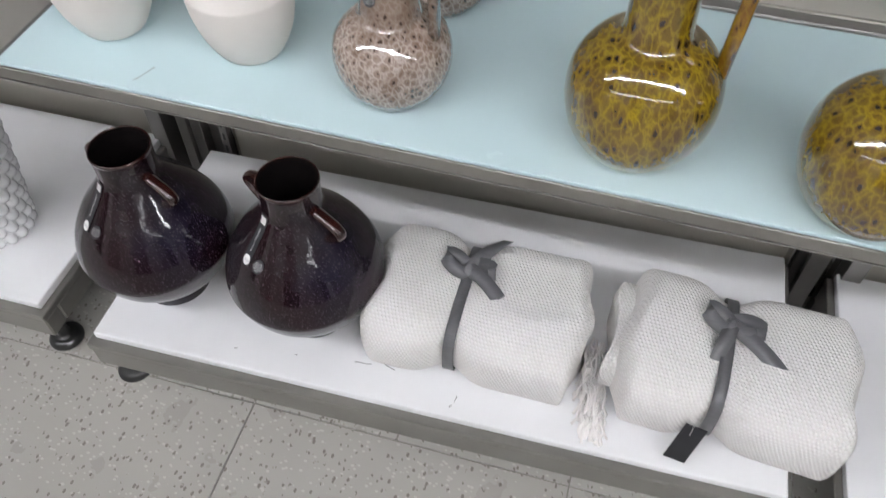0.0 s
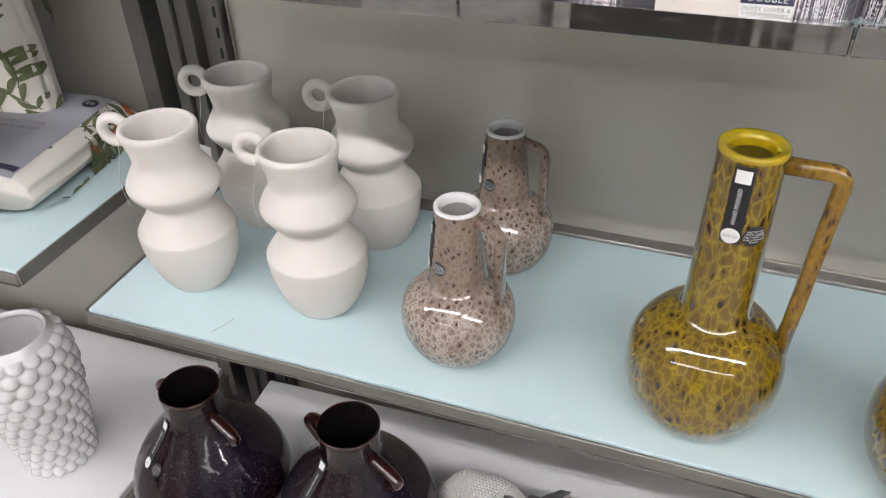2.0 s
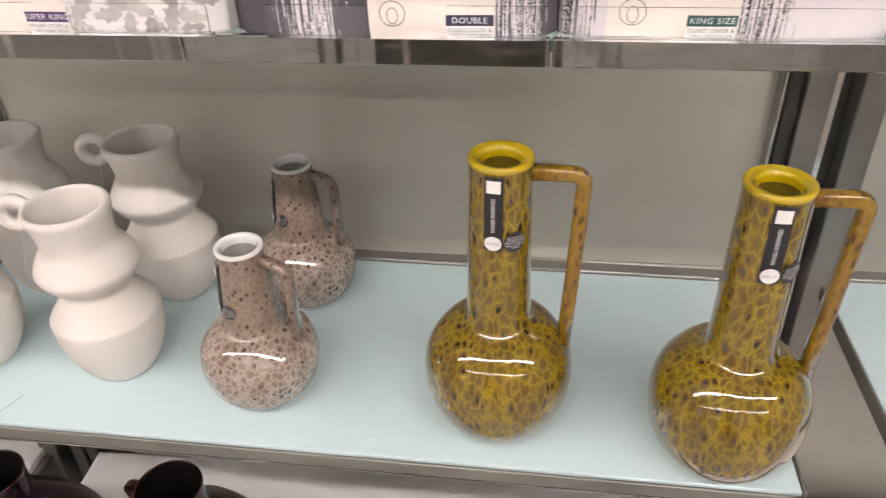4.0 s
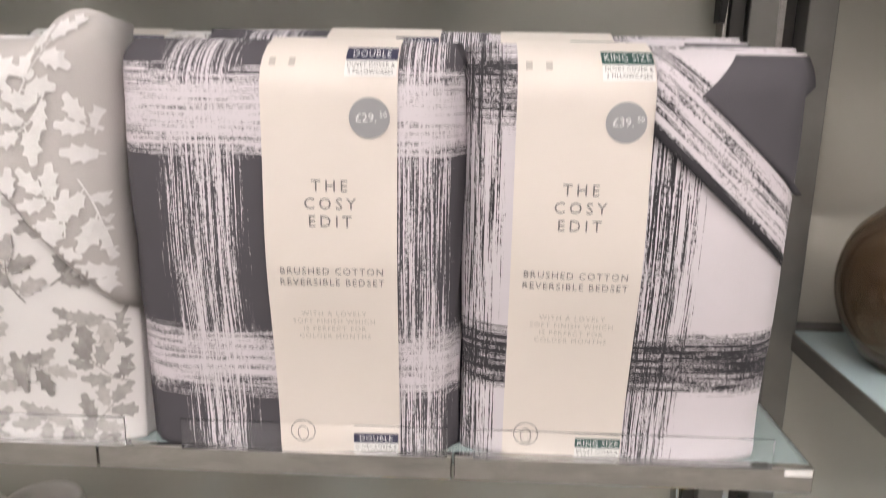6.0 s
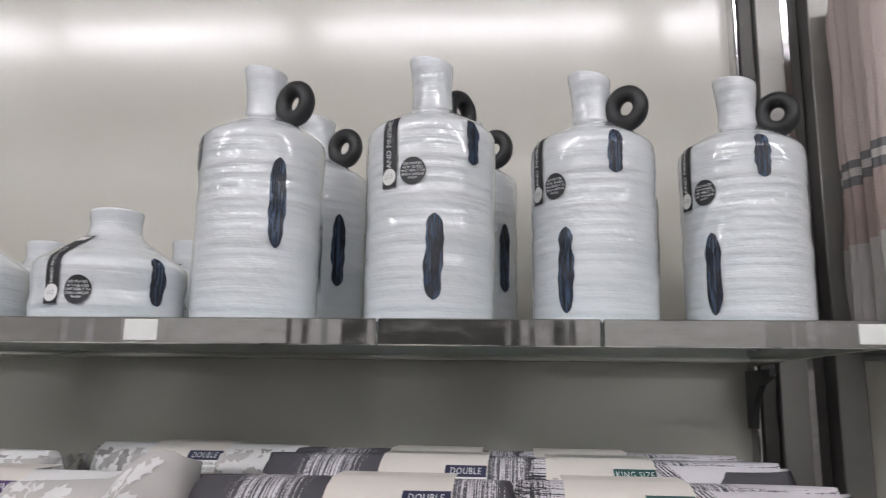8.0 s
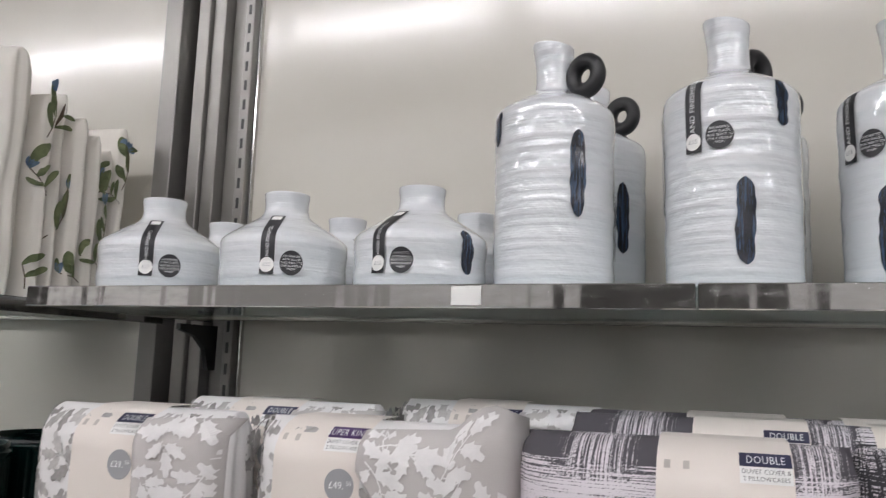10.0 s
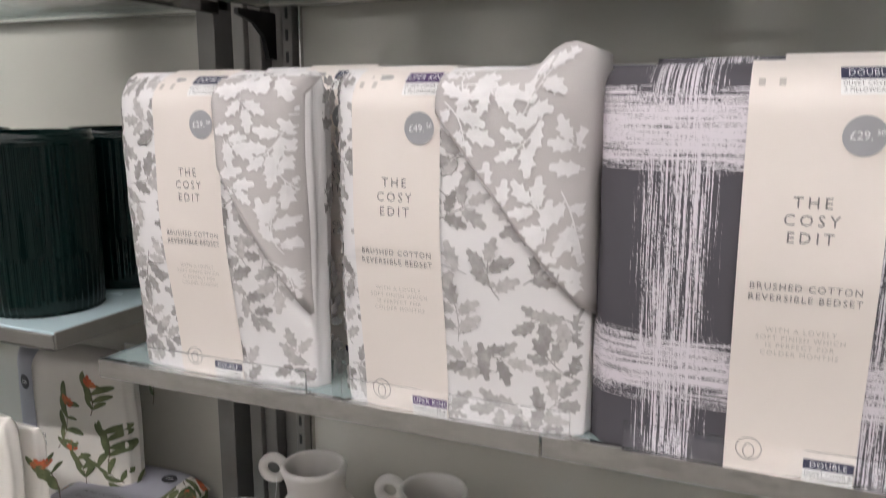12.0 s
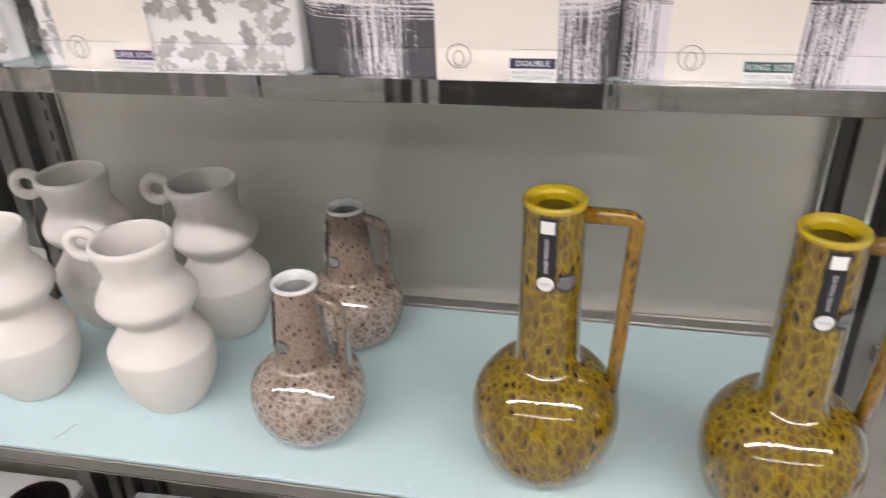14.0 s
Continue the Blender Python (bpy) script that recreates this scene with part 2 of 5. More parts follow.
def reactive(name, dark, ring, mid, edge, brown, scale, stretch=0.7, lean=None):
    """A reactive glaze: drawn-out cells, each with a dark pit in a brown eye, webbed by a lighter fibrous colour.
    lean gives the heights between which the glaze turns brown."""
    m, nt, b = base(name, mid, 0.07, coat=1.0)
    v = coords(nt, (1, 1, stretch))
    warp = nt.nodes.new("ShaderNodeTexNoise")
    nt.links.new(v, warp.inputs["Vector"])
    warp.inputs["Scale"].default_value = scale * 0.9
    warp.inputs["Detail"].default_value = 4.0
    add = nt.nodes.new("ShaderNodeVectorMath")
    add.operation = "MULTIPLY_ADD"
    nt.links.new(warp.outputs["Color"], add.inputs[0])
    add.inputs[1].default_value = (0.95 / scale,) * 3
    nt.links.new(v, add.inputs[2])
    w = add.outputs[0]
    f1 = nt.nodes.new("ShaderNodeTexVoronoi")
    nt.links.new(w, f1.inputs["Vector"])
    f1.inputs["Scale"].default_value = scale
    f = f1.outputs["Distance"]
    chance = nt.nodes.new("ShaderNodeSeparateColor")
    nt.links.new(f1.outputs["Color"], chance.inputs[0])
    size = calc(nt, "ADD", calc(nt, "MULTIPLY", chance.outputs[0], 0.16), -0.015)
    rim = voronoi(nt, w, scale, "DISTANCE_TO_EDGE")
    fibre = calc(nt, "SUBTRACT", noise_tex(nt, coords(nt, (1, 1, 0.4)), scale * 5.0, 4.0, 0.7), 0.5)
    web = ramp(nt, calc(nt, "ADD", rim, calc(nt, "MULTIPLY", fibre, 0.62)), [(0.0, (1, 1, 1)), (0.05, (0.7, 0.7, 0.7)), (0.11, (0.22, 0.22, 0.22)), (0.20, (0, 0, 0))])
    drift = noise_tex(nt, coords(nt, (1, 1, 0.5)), scale * 0.35, 3.0)
    ground = ramp(nt, calc(nt, "ADD", drift, calc(nt, "MULTIPLY", fibre, 0.5)), [(0.32, brown), (0.52, mid), (0.80, mid)])
    strong = calc(nt, "MULTIPLY", web, ramp(nt, drift, [(0.30, (0.45, 0.45, 0.45)), (0.55, (1, 1, 1))]))
    col = mix(nt, strong, ground, edge)
    d = calc(nt, "SUBTRACT", calc(nt, "ADD", f, calc(nt, "MULTIPLY", fibre, 0.22)), size)
    eye = ramp(nt, d, [(0.15, (0.85, 0.85, 0.85)), (0.21, (0.55, 0.55, 0.55)), (0.27, (0, 0, 0))])
    col = mix(nt, eye, col, ring)
    pale = ramp(nt, d, [(0.105, (0, 0, 0)), (0.14, (0.45, 0.45, 0.45)), (0.175, (0, 0, 0))])
    col = mix(nt, pale, col, edge)
    pit = ramp(nt, d, [(0.07, (1, 1, 1)), (0.13, (0, 0, 0))])
    col = mix(nt, pit, col, dark)
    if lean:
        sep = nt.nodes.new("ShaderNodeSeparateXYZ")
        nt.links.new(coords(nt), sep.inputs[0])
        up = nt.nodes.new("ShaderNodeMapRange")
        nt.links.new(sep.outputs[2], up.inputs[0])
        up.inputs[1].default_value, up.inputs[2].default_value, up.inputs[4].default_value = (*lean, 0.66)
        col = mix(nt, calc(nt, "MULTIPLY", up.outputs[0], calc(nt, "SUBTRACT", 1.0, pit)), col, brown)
    nt.links.new(col, b.inputs["Base Color"])
    bump(nt, b, f, 0.08, 0.002)
    return m


M["yellow_glaze"] = reactive("yellow_reactive_glaze", (0.026, 0.012, 0.005), (0.092, 0.046, 0.009), (0.154, 0.095, 0.010), (0.285, 0.195, 0.011), (0.098, 0.052, 0.009), 104.0, 0.46)
M["amber_handle"] = reactive("amber_reactive_glaze", (0.06, 0.026, 0.008), (0.13, 0.055, 0.010), (0.22, 0.112, 0.012), (0.28, 0.165, 0.012), (0.17, 0.078, 0.010), 120.0, 0.4)
M["yellow_rim"] = mottled("yellow_rim_glaze", (0.46, 0.33, 0.008), (0.38, 0.255, 0.008), 20, 0.12, coat=1.0)
# Grey glaze darkened to stand for the shade down the taupe necks.
M["grey_inside_shaded"] = mottled("grey_glaze_with_shade", (0.30, 0.29, 0.285), (0.36, 0.35, 0.34), 25, 0.25)
# Olive glaze with the shade inside the yellow necks put into its colour.
M["olive_inside_shaded"] = mottled("olive_glaze_with_shade", (0.13, 0.095, 0.008), (0.09, 0.06, 0.008), 30, 0.3)
M["amber_glaze"] = mottled("amber_glaze", (0.33, 0.15, 0.014), (0.22, 0.09, 0.012), 40, 0.1, coat=1.0)
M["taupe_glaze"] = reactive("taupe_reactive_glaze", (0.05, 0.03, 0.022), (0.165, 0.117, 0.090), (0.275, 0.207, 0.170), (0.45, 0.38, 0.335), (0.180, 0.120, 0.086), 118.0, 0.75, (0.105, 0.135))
M["aubergine"] = base("aubergine_glaze")[0]
nt = M["aubergine"].node_tree
b = nt.nodes["Principled BSDF"]
v = coords(nt)
f = calc(nt, "MULTIPLY", calc(nt, "SUBTRACT", noise_tex(nt, v, 9.0, 4.0), 0.38), 3.2)
fine = calc(nt, "GREATER_THAN", noise_tex(nt, v, 300.0, 4.0, 0.7), 0.60)
f2 = calc(nt, "MULTIPLY", calc(nt, "SUBTRACT", noise_tex(nt, coords(nt), 5.0, 2.0), 0.44), 5.0)
col = mix(nt, f, (0.014, 0.0035, 0.005), (0.022, 0.020, 0.024))
col = mix(nt, node(nt, "ShaderNodeClamp", in0=f2).outputs[0], col, (0.008, 0.007, 0.020))
nt.links.new(mix(nt, calc(nt, "MULTIPLY", fine, 0.5), col, (0.11, 0.095, 0.11)), b.inputs["Base Color"])
b.inputs["Roughness"].default_value = 0.07
b.inputs["Specular IOR Level"].default_value = 0.42
bump(nt, b, noise_tex(nt, v, 120.0, 2.0), 0.06, 0.003)
M["dark_rim"] = mottled("brown_rim_glaze", (0.040, 0.010, 0.007), (0.014, 0.004, 0.004), 25, 0.08, coat=1.0)
M["dark_inside"] = mottled("dark_inside_glaze", (0.006, 0.005, 0.005), (0.012, 0.010, 0.010), 25, 0.15)


# ---------------------------------------------------------------- the room
def slab(name, x0, x1, y0, y1, z0, z1, material, label, category):
    ob = part(name, boxed(x0, x1, y0, y1, z0, z1), material, None, smooth=False)
    return tagged(ob, label, category, kind="structure")


m, nt, b = base("speckled_vinyl", (0.4, 0.39, 0.36), 0.32)
v = coords(nt)
info = nt.nodes.new("ShaderNodeObjectInfo")
sh = calc(nt, "MULTIPLY", noise_tex(nt, v, 5.0, 4.0), 0.9)
col = mix(nt, sh, (0.34, 0.325, 0.295), (0.43, 0.415, 0.385))
chip = voronoi(nt, coords(nt, (1, 0.62, 1)), 88.0)
keepit = calc(nt, "GREATER_THAN", noise_tex(nt, v, 70.0, 1.0), 0.47)
col = mix(nt, calc(nt, "MULTIPLY", calc(nt, "LESS_THAN", chip, 0.25), keepit), col, (0.19, 0.172, 0.15))
chip2 = voronoi(nt, coords(nt, (0.7, 1, 1)), 95.0)
col = mix(nt, calc(nt, "MULTIPLY", calc(nt, "LESS_THAN", chip2, 0.22), 0.35), col, (0.66, 0.64, 0.60))
nt.links.new(col, b.inputs["Base Color"])
nt.links.new(calc(nt, "ADD", calc(nt, "MULTIPLY", noise_tex(nt, v, 14.0), 0.2), 0.20), b.inputs["Roughness"])
M["vinyl"] = m
M["joint"] = mottled("vinyl_joint", (0.2, 0.19, 0.17), (0.26, 0.25, 0.22), 20, 0.6)
X0, X1, Y0, Y1 = -6.5, 6.5, -15.0, 4.0
floor = slab("floor", X0, X1, Y0, Y1, FLOOR - 0.1, FLOOR - 0.004, M["joint"], "pale speckled vinyl shop floor with thin joints", "floor")
slab("floor_far", X0, X1, Y0, -5.4, FLOOR - 0.0038, FLOOR, M["vinyl"], "pale speckled vinyl floor further down the shop", "floor")
slab("ceiling", X0, X1, Y0, Y1, CEIL, CEIL + 0.1, M["ceiling"], "plain white shop ceiling", "ceiling")
slab("wall_west", X0 - 0.1, X0, Y0, Y1, FLOOR, CEIL, M["wall"], "plain grey shop wall", "wall")
slab("wall_east", X1, X1 + 0.1, Y0, Y1, FLOOR, CEIL, M["wall"], "plain grey shop wall", "wall")
slab("wall_south", X0, X1, Y0 - 0.1, Y0, FLOOR, CEIL, M["wall"], "plain grey shop wall", "wall")
slab("wall_north", X0, X1, Y1, Y1 + 0.1, FLOOR, CEIL, M["wall"], "plain grey shop wall", "wall")

# Unseen panels added to block low far light and pattern the chrome's reflections.
for k in range(13):
    tone = ("wall", "added_screen", "dark_steel", "ceiling", "added_screen", "wall", "dark_steel")[k % 7]
    slab("wall_across_%d" % (k + 1), X0 + k, X0 + k + 0.985, -2.95, -2.85, FLOOR, 2.15, M[tone], "plain painted panel, added unseen to block light and vary reflections", "wall")

for key, strength in (("tube", TUBE), ("far_tube", FAR_TUBE)):
    em = bpy.data.materials.new("tube_light")
    em.use_nodes = True
    b = em.node_tree.nodes["Principled BSDF"]
    b.inputs["Emission Color"].default_value = (0.975, 0.985, 1.04, 1)
    b.inputs["Emission Strength"].default_value = strength
    M[key] = em


def ceiling_tube(x0, x1, y, glow):
    t = thing("ceiling_light", "long white fluorescent tube light under the ceiling", "ceiling light", ((x0 + x1) / 2, y, CEIL), "ceiling tubes")
    w = (x1 - x0) / 2
    part("body", boxed(-w, w, -0.06, 0.06, -0.045, 0.0, 0.006), M["white_card"], t, smooth=False)
    part("diffuser", boxed(-w + 0.01, w - 0.01, -0.052, 0.052, -0.075, -0.045, 0.008), M[glow], t, smooth=False)


# Rows at -4.4 and 2.4 are unseen, added as fill light.
for y in (-2.03, -4.4, -6.6, -9.1, -11.6, -14.1, 2.4):
    for x0, x1 in ((-4.78, -3.46), (-3.36, -2.06), (-1.95, -0.79), (-0.65, 0.87), (1.01, 2.27), (2.40, 3.70), (3.84, 5.10)):
        ceiling_tube(x0, x1, y, "tube" if y == -2.03 else "far_tube")

# ---------------------------------------------------------------- shelving
BACK = 0.40
Z = dict(deck=0.20, low=0.72, mid=1.237, top=1.726)


def low_z(x):
    """The pale blue shelf hangs a little lower at its right end."""
    return Z["low"] - 0.0105 * x


def deck_z(x):
    """The base deck stands a little higher at its right end."""
    return Z["deck"] + 0.008 * x


def panel(name, x0, x1):
    t = thing(name, "plain warm grey painted shelving back panel", "back panel", (0, 0, 0), kind="structure")
    for z0, z1 in ((FLOOR + 0.02, 0.715), (0.718, 2.56)):
        part("panel", boxed(x0, x1, BACK, BACK + 0.02, z0, z1, 0.0015, 1), M["panel"], t, smooth=False)


panel("wall_middle", -0.625, 0.625)
panel("wall_left", -2.1, -0.765)
panel("wall_right", 0.765, 2.1)


def upright(x, strips):
    """The posts, strips and trims that stand between two bays; strips are (name, x0, x1, y0, material)."""
    t = thing("shelf_upright", "grey slotted metal uprights between two shop bays", "shelf upright", (x, 0, FLOOR), "uprights")
    h = 2.52
    for name, x0, x1, y0, material in strips:
        part(name, boxed(x0, x1, y0, BACK + 0.03, 0, h, 0.0015, 1), M[material], t, smooth=False)
        if name == "slotted_strip":
            bm = bmesh.new()
            mid = (x0 + x1) / 2
            for k in range(70):
                box(bm, mid - 0.0026, mid + 0.0026, y0 - 0.0008, y0 + 0.001, 0.04 + k * 0.035, 0.058 + k * 0.035)
            part("slotted_face", bm, M["black_plastic"], t, smooth=False)["kind"] = "stuff"
    part("channel", boxed(-0.100, 0.100, BACK + 0.031, BACK + 0.05, 0, h), M["dark_steel"], t, smooth=False)


# The gap strips are dark boxes put where only shade lies between posts.
upright(-0.672, (
    ("post", -0.062, -0.026, BACK - 0.045, "steel"), ("inner_strip", -0.018, -0.006, BACK - 0.010, "chrome"), ("gap", -0.0255, -0.0185, BACK, "dark_steel"),
    ("post", 0.006, 0.030, BACK - 0.040, "steel"), ("side_post", 0.031, 0.056, BACK - 0.030, "steel"), ("filler", 0.057, 0.0935, BACK - 0.004, "steel"),
    ("slotted_strip", 0.094, 0.112, BACK - 0.024, "steel"), ("edge_trim", 0.113, 0.118, BACK - 0.010, "chrome")))
upright(0.695, (
    ("edge_trim", -0.077, -0.0715, BACK - 0.030, "chrome"), ("side_post", -0.0710, -0.0515, BACK - 0.034, "dark_steel"), ("post", -0.0510, -0.0155, BACK - 0.045, "steel"),
    ("inner_strip", -0.0095, 0.0025, BACK - 0.020, "chrome"), ("gap", 0.003, 0.0195, BACK - 0.010, "dark_steel"), ("post", 0.020, 0.056, BACK - 0.045, "steel")))


def shelf(x0, x1, y0, z, glassy, label, brackets=True, joints=(), lip=0.022):
    t = thing("shelf", label, "shelf", ((x0 + x1) / 2, 0, z), "shelves")
    w = (x1 - x0) / 2
    if glassy:
        g = part("glass_pane", boxed(-w, w, y0 + 0.004, BACK - 0.03, -0.012, 0.0, 0.0012, 1), M["shelf_glass"], t, "pale tinted glass pane", smooth=False)
        g.visible_shadow = False
        xs = [-w, *[j - (x0 + x1) / 2 for j in joints], w]
        for a, b in zip(xs, xs[1:]):
            part("front_strip", boxed(a + 0.001, b - 0.001, y0 - 0.004, y0 + 0.004, -lip, 0.002, 0.001, 1), M["chrome"], t, "scuffed chrome front strip", smooth=False)
        part("back_rail", boxed(-w, w, BACK - 0.03, BACK - 0.004, -0.016, 0.012, 0.002, 1), M["panel"], t, smooth=False)
        for s in (-1, 1):
            part("side_strip", boxed(*sorted((s * (w - 0.003), s * (w + 0.001))), y0 + 0.005, BACK - 0.03, -0.021, 0.0, 0.001, 1), M["chrome"], t, smooth=False)
    else:
        part("board", boxed(-w + 0.002, w - 0.002, y0 + 0.003, BACK - 0.03, -0.006, 0.0, 0.001, 1), M["blue_glass"], t, "pale blue backed glass top", smooth=False)
        part("tray", boxed(-w, w, y0, BACK - 0.03, -0.0235, -0.0065, 0.002, 1), M["dark_steel"], t, smooth=False)
        part("edge_lip", boxed(-w, w, y0 - 0.003, y0 + 0.001, -0.0220, -0.002, 0.001, 1), M["rail"], t, smooth=False)
        part("lower_edge", boxed(-w, w, y0 - 0.0042, y0 + 0.001, -0.0242, -0.0223, 0.0005, 1), M["chrome"], t, "bright bare metal lower edge", smooth=False)
        part("back_rail", boxed(-w, w, BACK - 0.03, BACK - 0.004, -0.03, 0.005, 0.002, 1), M["steel"], t, smooth=False)
        for s in (-1, 1):
            part("side_strip", boxed(*sorted((s * (w - 0.001), s * (w + 0.003))), y0, BACK - 0.03, -0.0235, 0.0015, 0.001, 1), M["rail"], t, smooth=False)
    if brackets:
        for s in (-1, 1):
            bm = bmesh.new()
            prof = [(BACK - 0.115, -0.027), (BACK - 0.115, -0.036), (BACK - 0.075, -0.046), (BACK - 0.048, -0.066), (BACK - 0.038, -0.10), (BACK - 0.018, -0.10), (BACK - 0.018, -0.027)]
            x = s * (w - 0.002)
            a = [bm.verts.new((x - 0.004, y, zz)) for y, zz in prof]
            c = [bm.verts.new((x + 0.004, y, zz)) for y, zz in prof]
            bm.faces.new(a)
            bm.faces.new(c[::-1])
            for i in range(len(a)):
                j = (i + 1) % len(a)
                bm.faces.new((a[j], a[i], c[i], c[j]))
            bmesh.ops.recalc_face_normals(bm, faces=bm.faces)
            part("bracket", bm, M["black_plastic"], t, smooth=False)
    return t


shelf(-0.60, 0.615, 0.0, Z["top"], True, "tinted glass top shelf with a scuffed chrome front", joints=(0.182, 0.379))
shelf(-0.597, 0.615, -0.026, Z["mid"], True, "tinted glass middle shelf with a chrome front strip", joints=(-0.02, 0.30), lip=0.0225)
low = shelf(-0.597, 0.615, -0.038, Z["low"], False, "pale blue glass topped lower shelf in a grey metal frame")
low.matrix_basis = pose(0.009, 0, low_z(0.009), 0, 0.6, -0.5)
shelf(-1.95, -0.698, 0.0, Z["top"] - 0.004, True, "tinted glass shelf of the next bay", brackets=False)
shelf(-1.95, -0.705, 0.0, 1.250, False, "glass shelf of the next bay holding green vases", brackets=False)
shelf(-1.95, -0.680, -0.052, 0.79, False, "pale blue shelf of the next bay holding bedding", brackets=False)
shelf(0.742, 1.95, -0.02, Z["low"], False, "pale blue glass shelf of the neighbouring bay", brackets=False)
shelf(0.75, 1.95, -0.02, 1.225, False, "pale blue shelf of the neighbouring bay holding a brown vase", brackets=False)
shelf(0.73, 1.95, 0.0, 1.745, False, "shelf of the neighbouring bay holding folded throws", brackets=False)


def deck(x0, x1, y0, z):
    t = thing("base_deck", "white laminate base deck with a grey metal front rail", "base deck", ((x0 + x1) / 2, 0, z), "base decks")
    w = (x1 - x0) / 2
    part("board", boxed(-w, w, y0 + 0.004, BACK - 0.03, -0.018, 0.0, 0.003), M["deck"], t, smooth=False)
    part("frame", boxed(-w - 0.012, w + 0.012, y0 - 0.012, BACK - 0.03, -0.034, -0.0185, 0.002, 1), M["rail"], t, smooth=False)
    part("front_rail", boxed(-w - 0.010, w + 0.010, y0 - 0.010, y0 + 0.03, -0.086, -0.0345, 0.003, 1), M["rail"], t, smooth=False)
    for s in (-1, 1):
        part("side_rail", boxed(*sorted((s * (w - 0.03), s * (w + 0.010))), y0 + 0.031, BACK - 0.03, -0.086, -0.0345, 0.003, 1), M["rail"], t, smooth=False)
        for y in (y0 + 0.028, BACK - 0.1):
            foot = part("foot", lathe(smooth_profile([(0.0, -(z - FLOOR)), (0.030, -(z - FLOOR)), (0.034, -(z - FLOOR) + 0.008), (0.026, -(z - FLOOR) + 0.018), (0.012, -(z - FLOOR) + 0.024), (0.012, -0.08), (0.0, -0.08)], 3), 24), M["black_plastic"], t, "round black levelling foot")
            foot.location = (s * (w - 0.02), y, 0)
    return t


base_deck = deck(-0.597, 0.617, -0.125, Z["deck"])
base_deck.matrix_basis = pose(0.010, 0, deck_z(0.010), 0, -0.45, 0.8)
deck(-1.95, -0.724, -0.108, Z["deck"])
deck(0.708, 1.95, -0.11, Z["deck"])


# ---------------------------------------------------------------- vases on the lower shelf
def on_turned(radius, cx=0.0):
    """Lay (angle in metres of arc, z) on a turned shape of radius(z)."""
    def fit(phi0, lift):
        def place(u, v):
            r = radius(v) + lift
            a = phi0 + u / radius(v)
            return Vector((r * math.sin(a), -r * math.cos(a), v))
        return place
    return fit


def radius_of(profile):
    zs = [z for r, z in profile]
    def radius(z):
        for (r0, z0), (r1, z1) in zip(profile, profile[1:]):
            if z0 <= z <= z1 and z1 > z0:
                return r0 + (r1 - r0) * (z - z0) / (z1 - z0)
        return profile[-1][0]
    return radius


YELLOW = [(0.0, 0.002), (0.050, 0.0), (0.063, 0.006), (0.0815, 0.035), (0.0902, 0.075), (0.0855, 0.115), (0.065, 0.145), (0.044, 0.158), (0.038, 0.170), (0.0365, 0.20), (0.035, 0.28), (0.034, 0.340), (0.0345, 0.366)]


def note_words(note, q, u0, v0, width):
    """The five printed rows on a round note."""
    bm = bmesh.new()
    for k, row in enumerate(("DECORATED", "WITH GLAZES", "THAT REACT TO", "GIVE A UNIQUE", "FINISH")):
        z = v0 + width * (0.32 - 0.16 * k)
        one = lettering(row, width * 0.15, lambda u, v: q(u + u0, v + z))
        me = bpy.data.meshes.new("tmp")
        one.to_mesh(me)
        one.free()
        bm.from_mesh(me)
        bpy.data.meshes.remove(me)
    part("note_words", bm, M["ink_white"], note, smooth=False)


def sticker(parent, fit_at, phi, u_disc, z0, z1, width, words=True, price=True):
    """The black strip with its white square, words and price dot, and the round black note beside it."""
    p = fit_at(phi, 0.0016)
    q = fit_at(phi, 0.0025)
    strip = part("label_strip", sheet(-width / 2, width / 2, z0, z1, p, 8, 12), M["black_card"], parent, "black paper label strip")
    part("logo_square", sheet(-width * 0.36, width * 0.36, z1 - width * 0.95, z1 - width * 0.2, q, 6, 2), M["white_card"], strip)
    part("price_dot", disc(0.0, z0 + width * 0.50, width * 0.45, q), M["white_card"], strip)
    part("price_words", lettering("£29.50" if price is True else price, width * 0.24, lambda u, v: fit_at(phi, 0.0032)(u, v + z0 + width * 0.50)), M["ink_grey"], strip, smooth=False)
    mid = (z0 + z1) / 2 - width * 0.02
    part("words", lettering("HAND FINISHED", width * 0.285, lambda u, v: q(-v, mid + u)), M["ink_white"], strip, smooth=False)
    if u_disc is not None:
        note = part("round_note", disc(u_disc, z0 + width * 0.52, width * 0.62, p), M["black_card"], parent, "round black paper note")
        note_words(note, q, u_disc, z0 + width * 0.52, width)


def yellow_vase(x, y, turn, strip_turn=0.0):
    t = thing("jug_vase", "tall yellow and brown reactive glazed jug vase on pale blue shelf", "vase", (x, y, low_z(x)), "yellow jug vases", turn=turn)
    prof = smooth_profile(YELLOW, 5)
    part("body", lathe(prof, 72), M["yellow_glaze"], t)
    lip = smooth_profile([(0.0346, 0.3655), (0.0348, 0.369), (0.0325, 0.3715), (0.0265, 0.370), (0.0228, 0.366), (0.0218, 0.358)], 5)
    part("rim", lathe(lip, 64), M["yellow_rim"], t, "bright yellow glazed rim")
    part("inside", lathe([(0.0218, 0.358), (0.0218, 0.30), (0.022, 0.20), (0.0, 0.199)], 48), M["olive_inside_shaded"], t)
    path = rounded([(0.030, 0, 0.353), (0.0870, 0, 0.352), (0.0805, 0, 0.20), (0.077, 0, 0.121)], 0.013)
    part("handle", sweep(path, squarish(0.0085, 0.0085, 14, 3.2)), M["amber_handle"], t, "amber angular handle")
    sticker(t, on_turned(radius_of(prof)), radians(-9 + strip_turn - turn), 0.0228, 0.275, 0.3635, 0.0195)
    return t


yellow_vase(0.256, 0.054, -2)
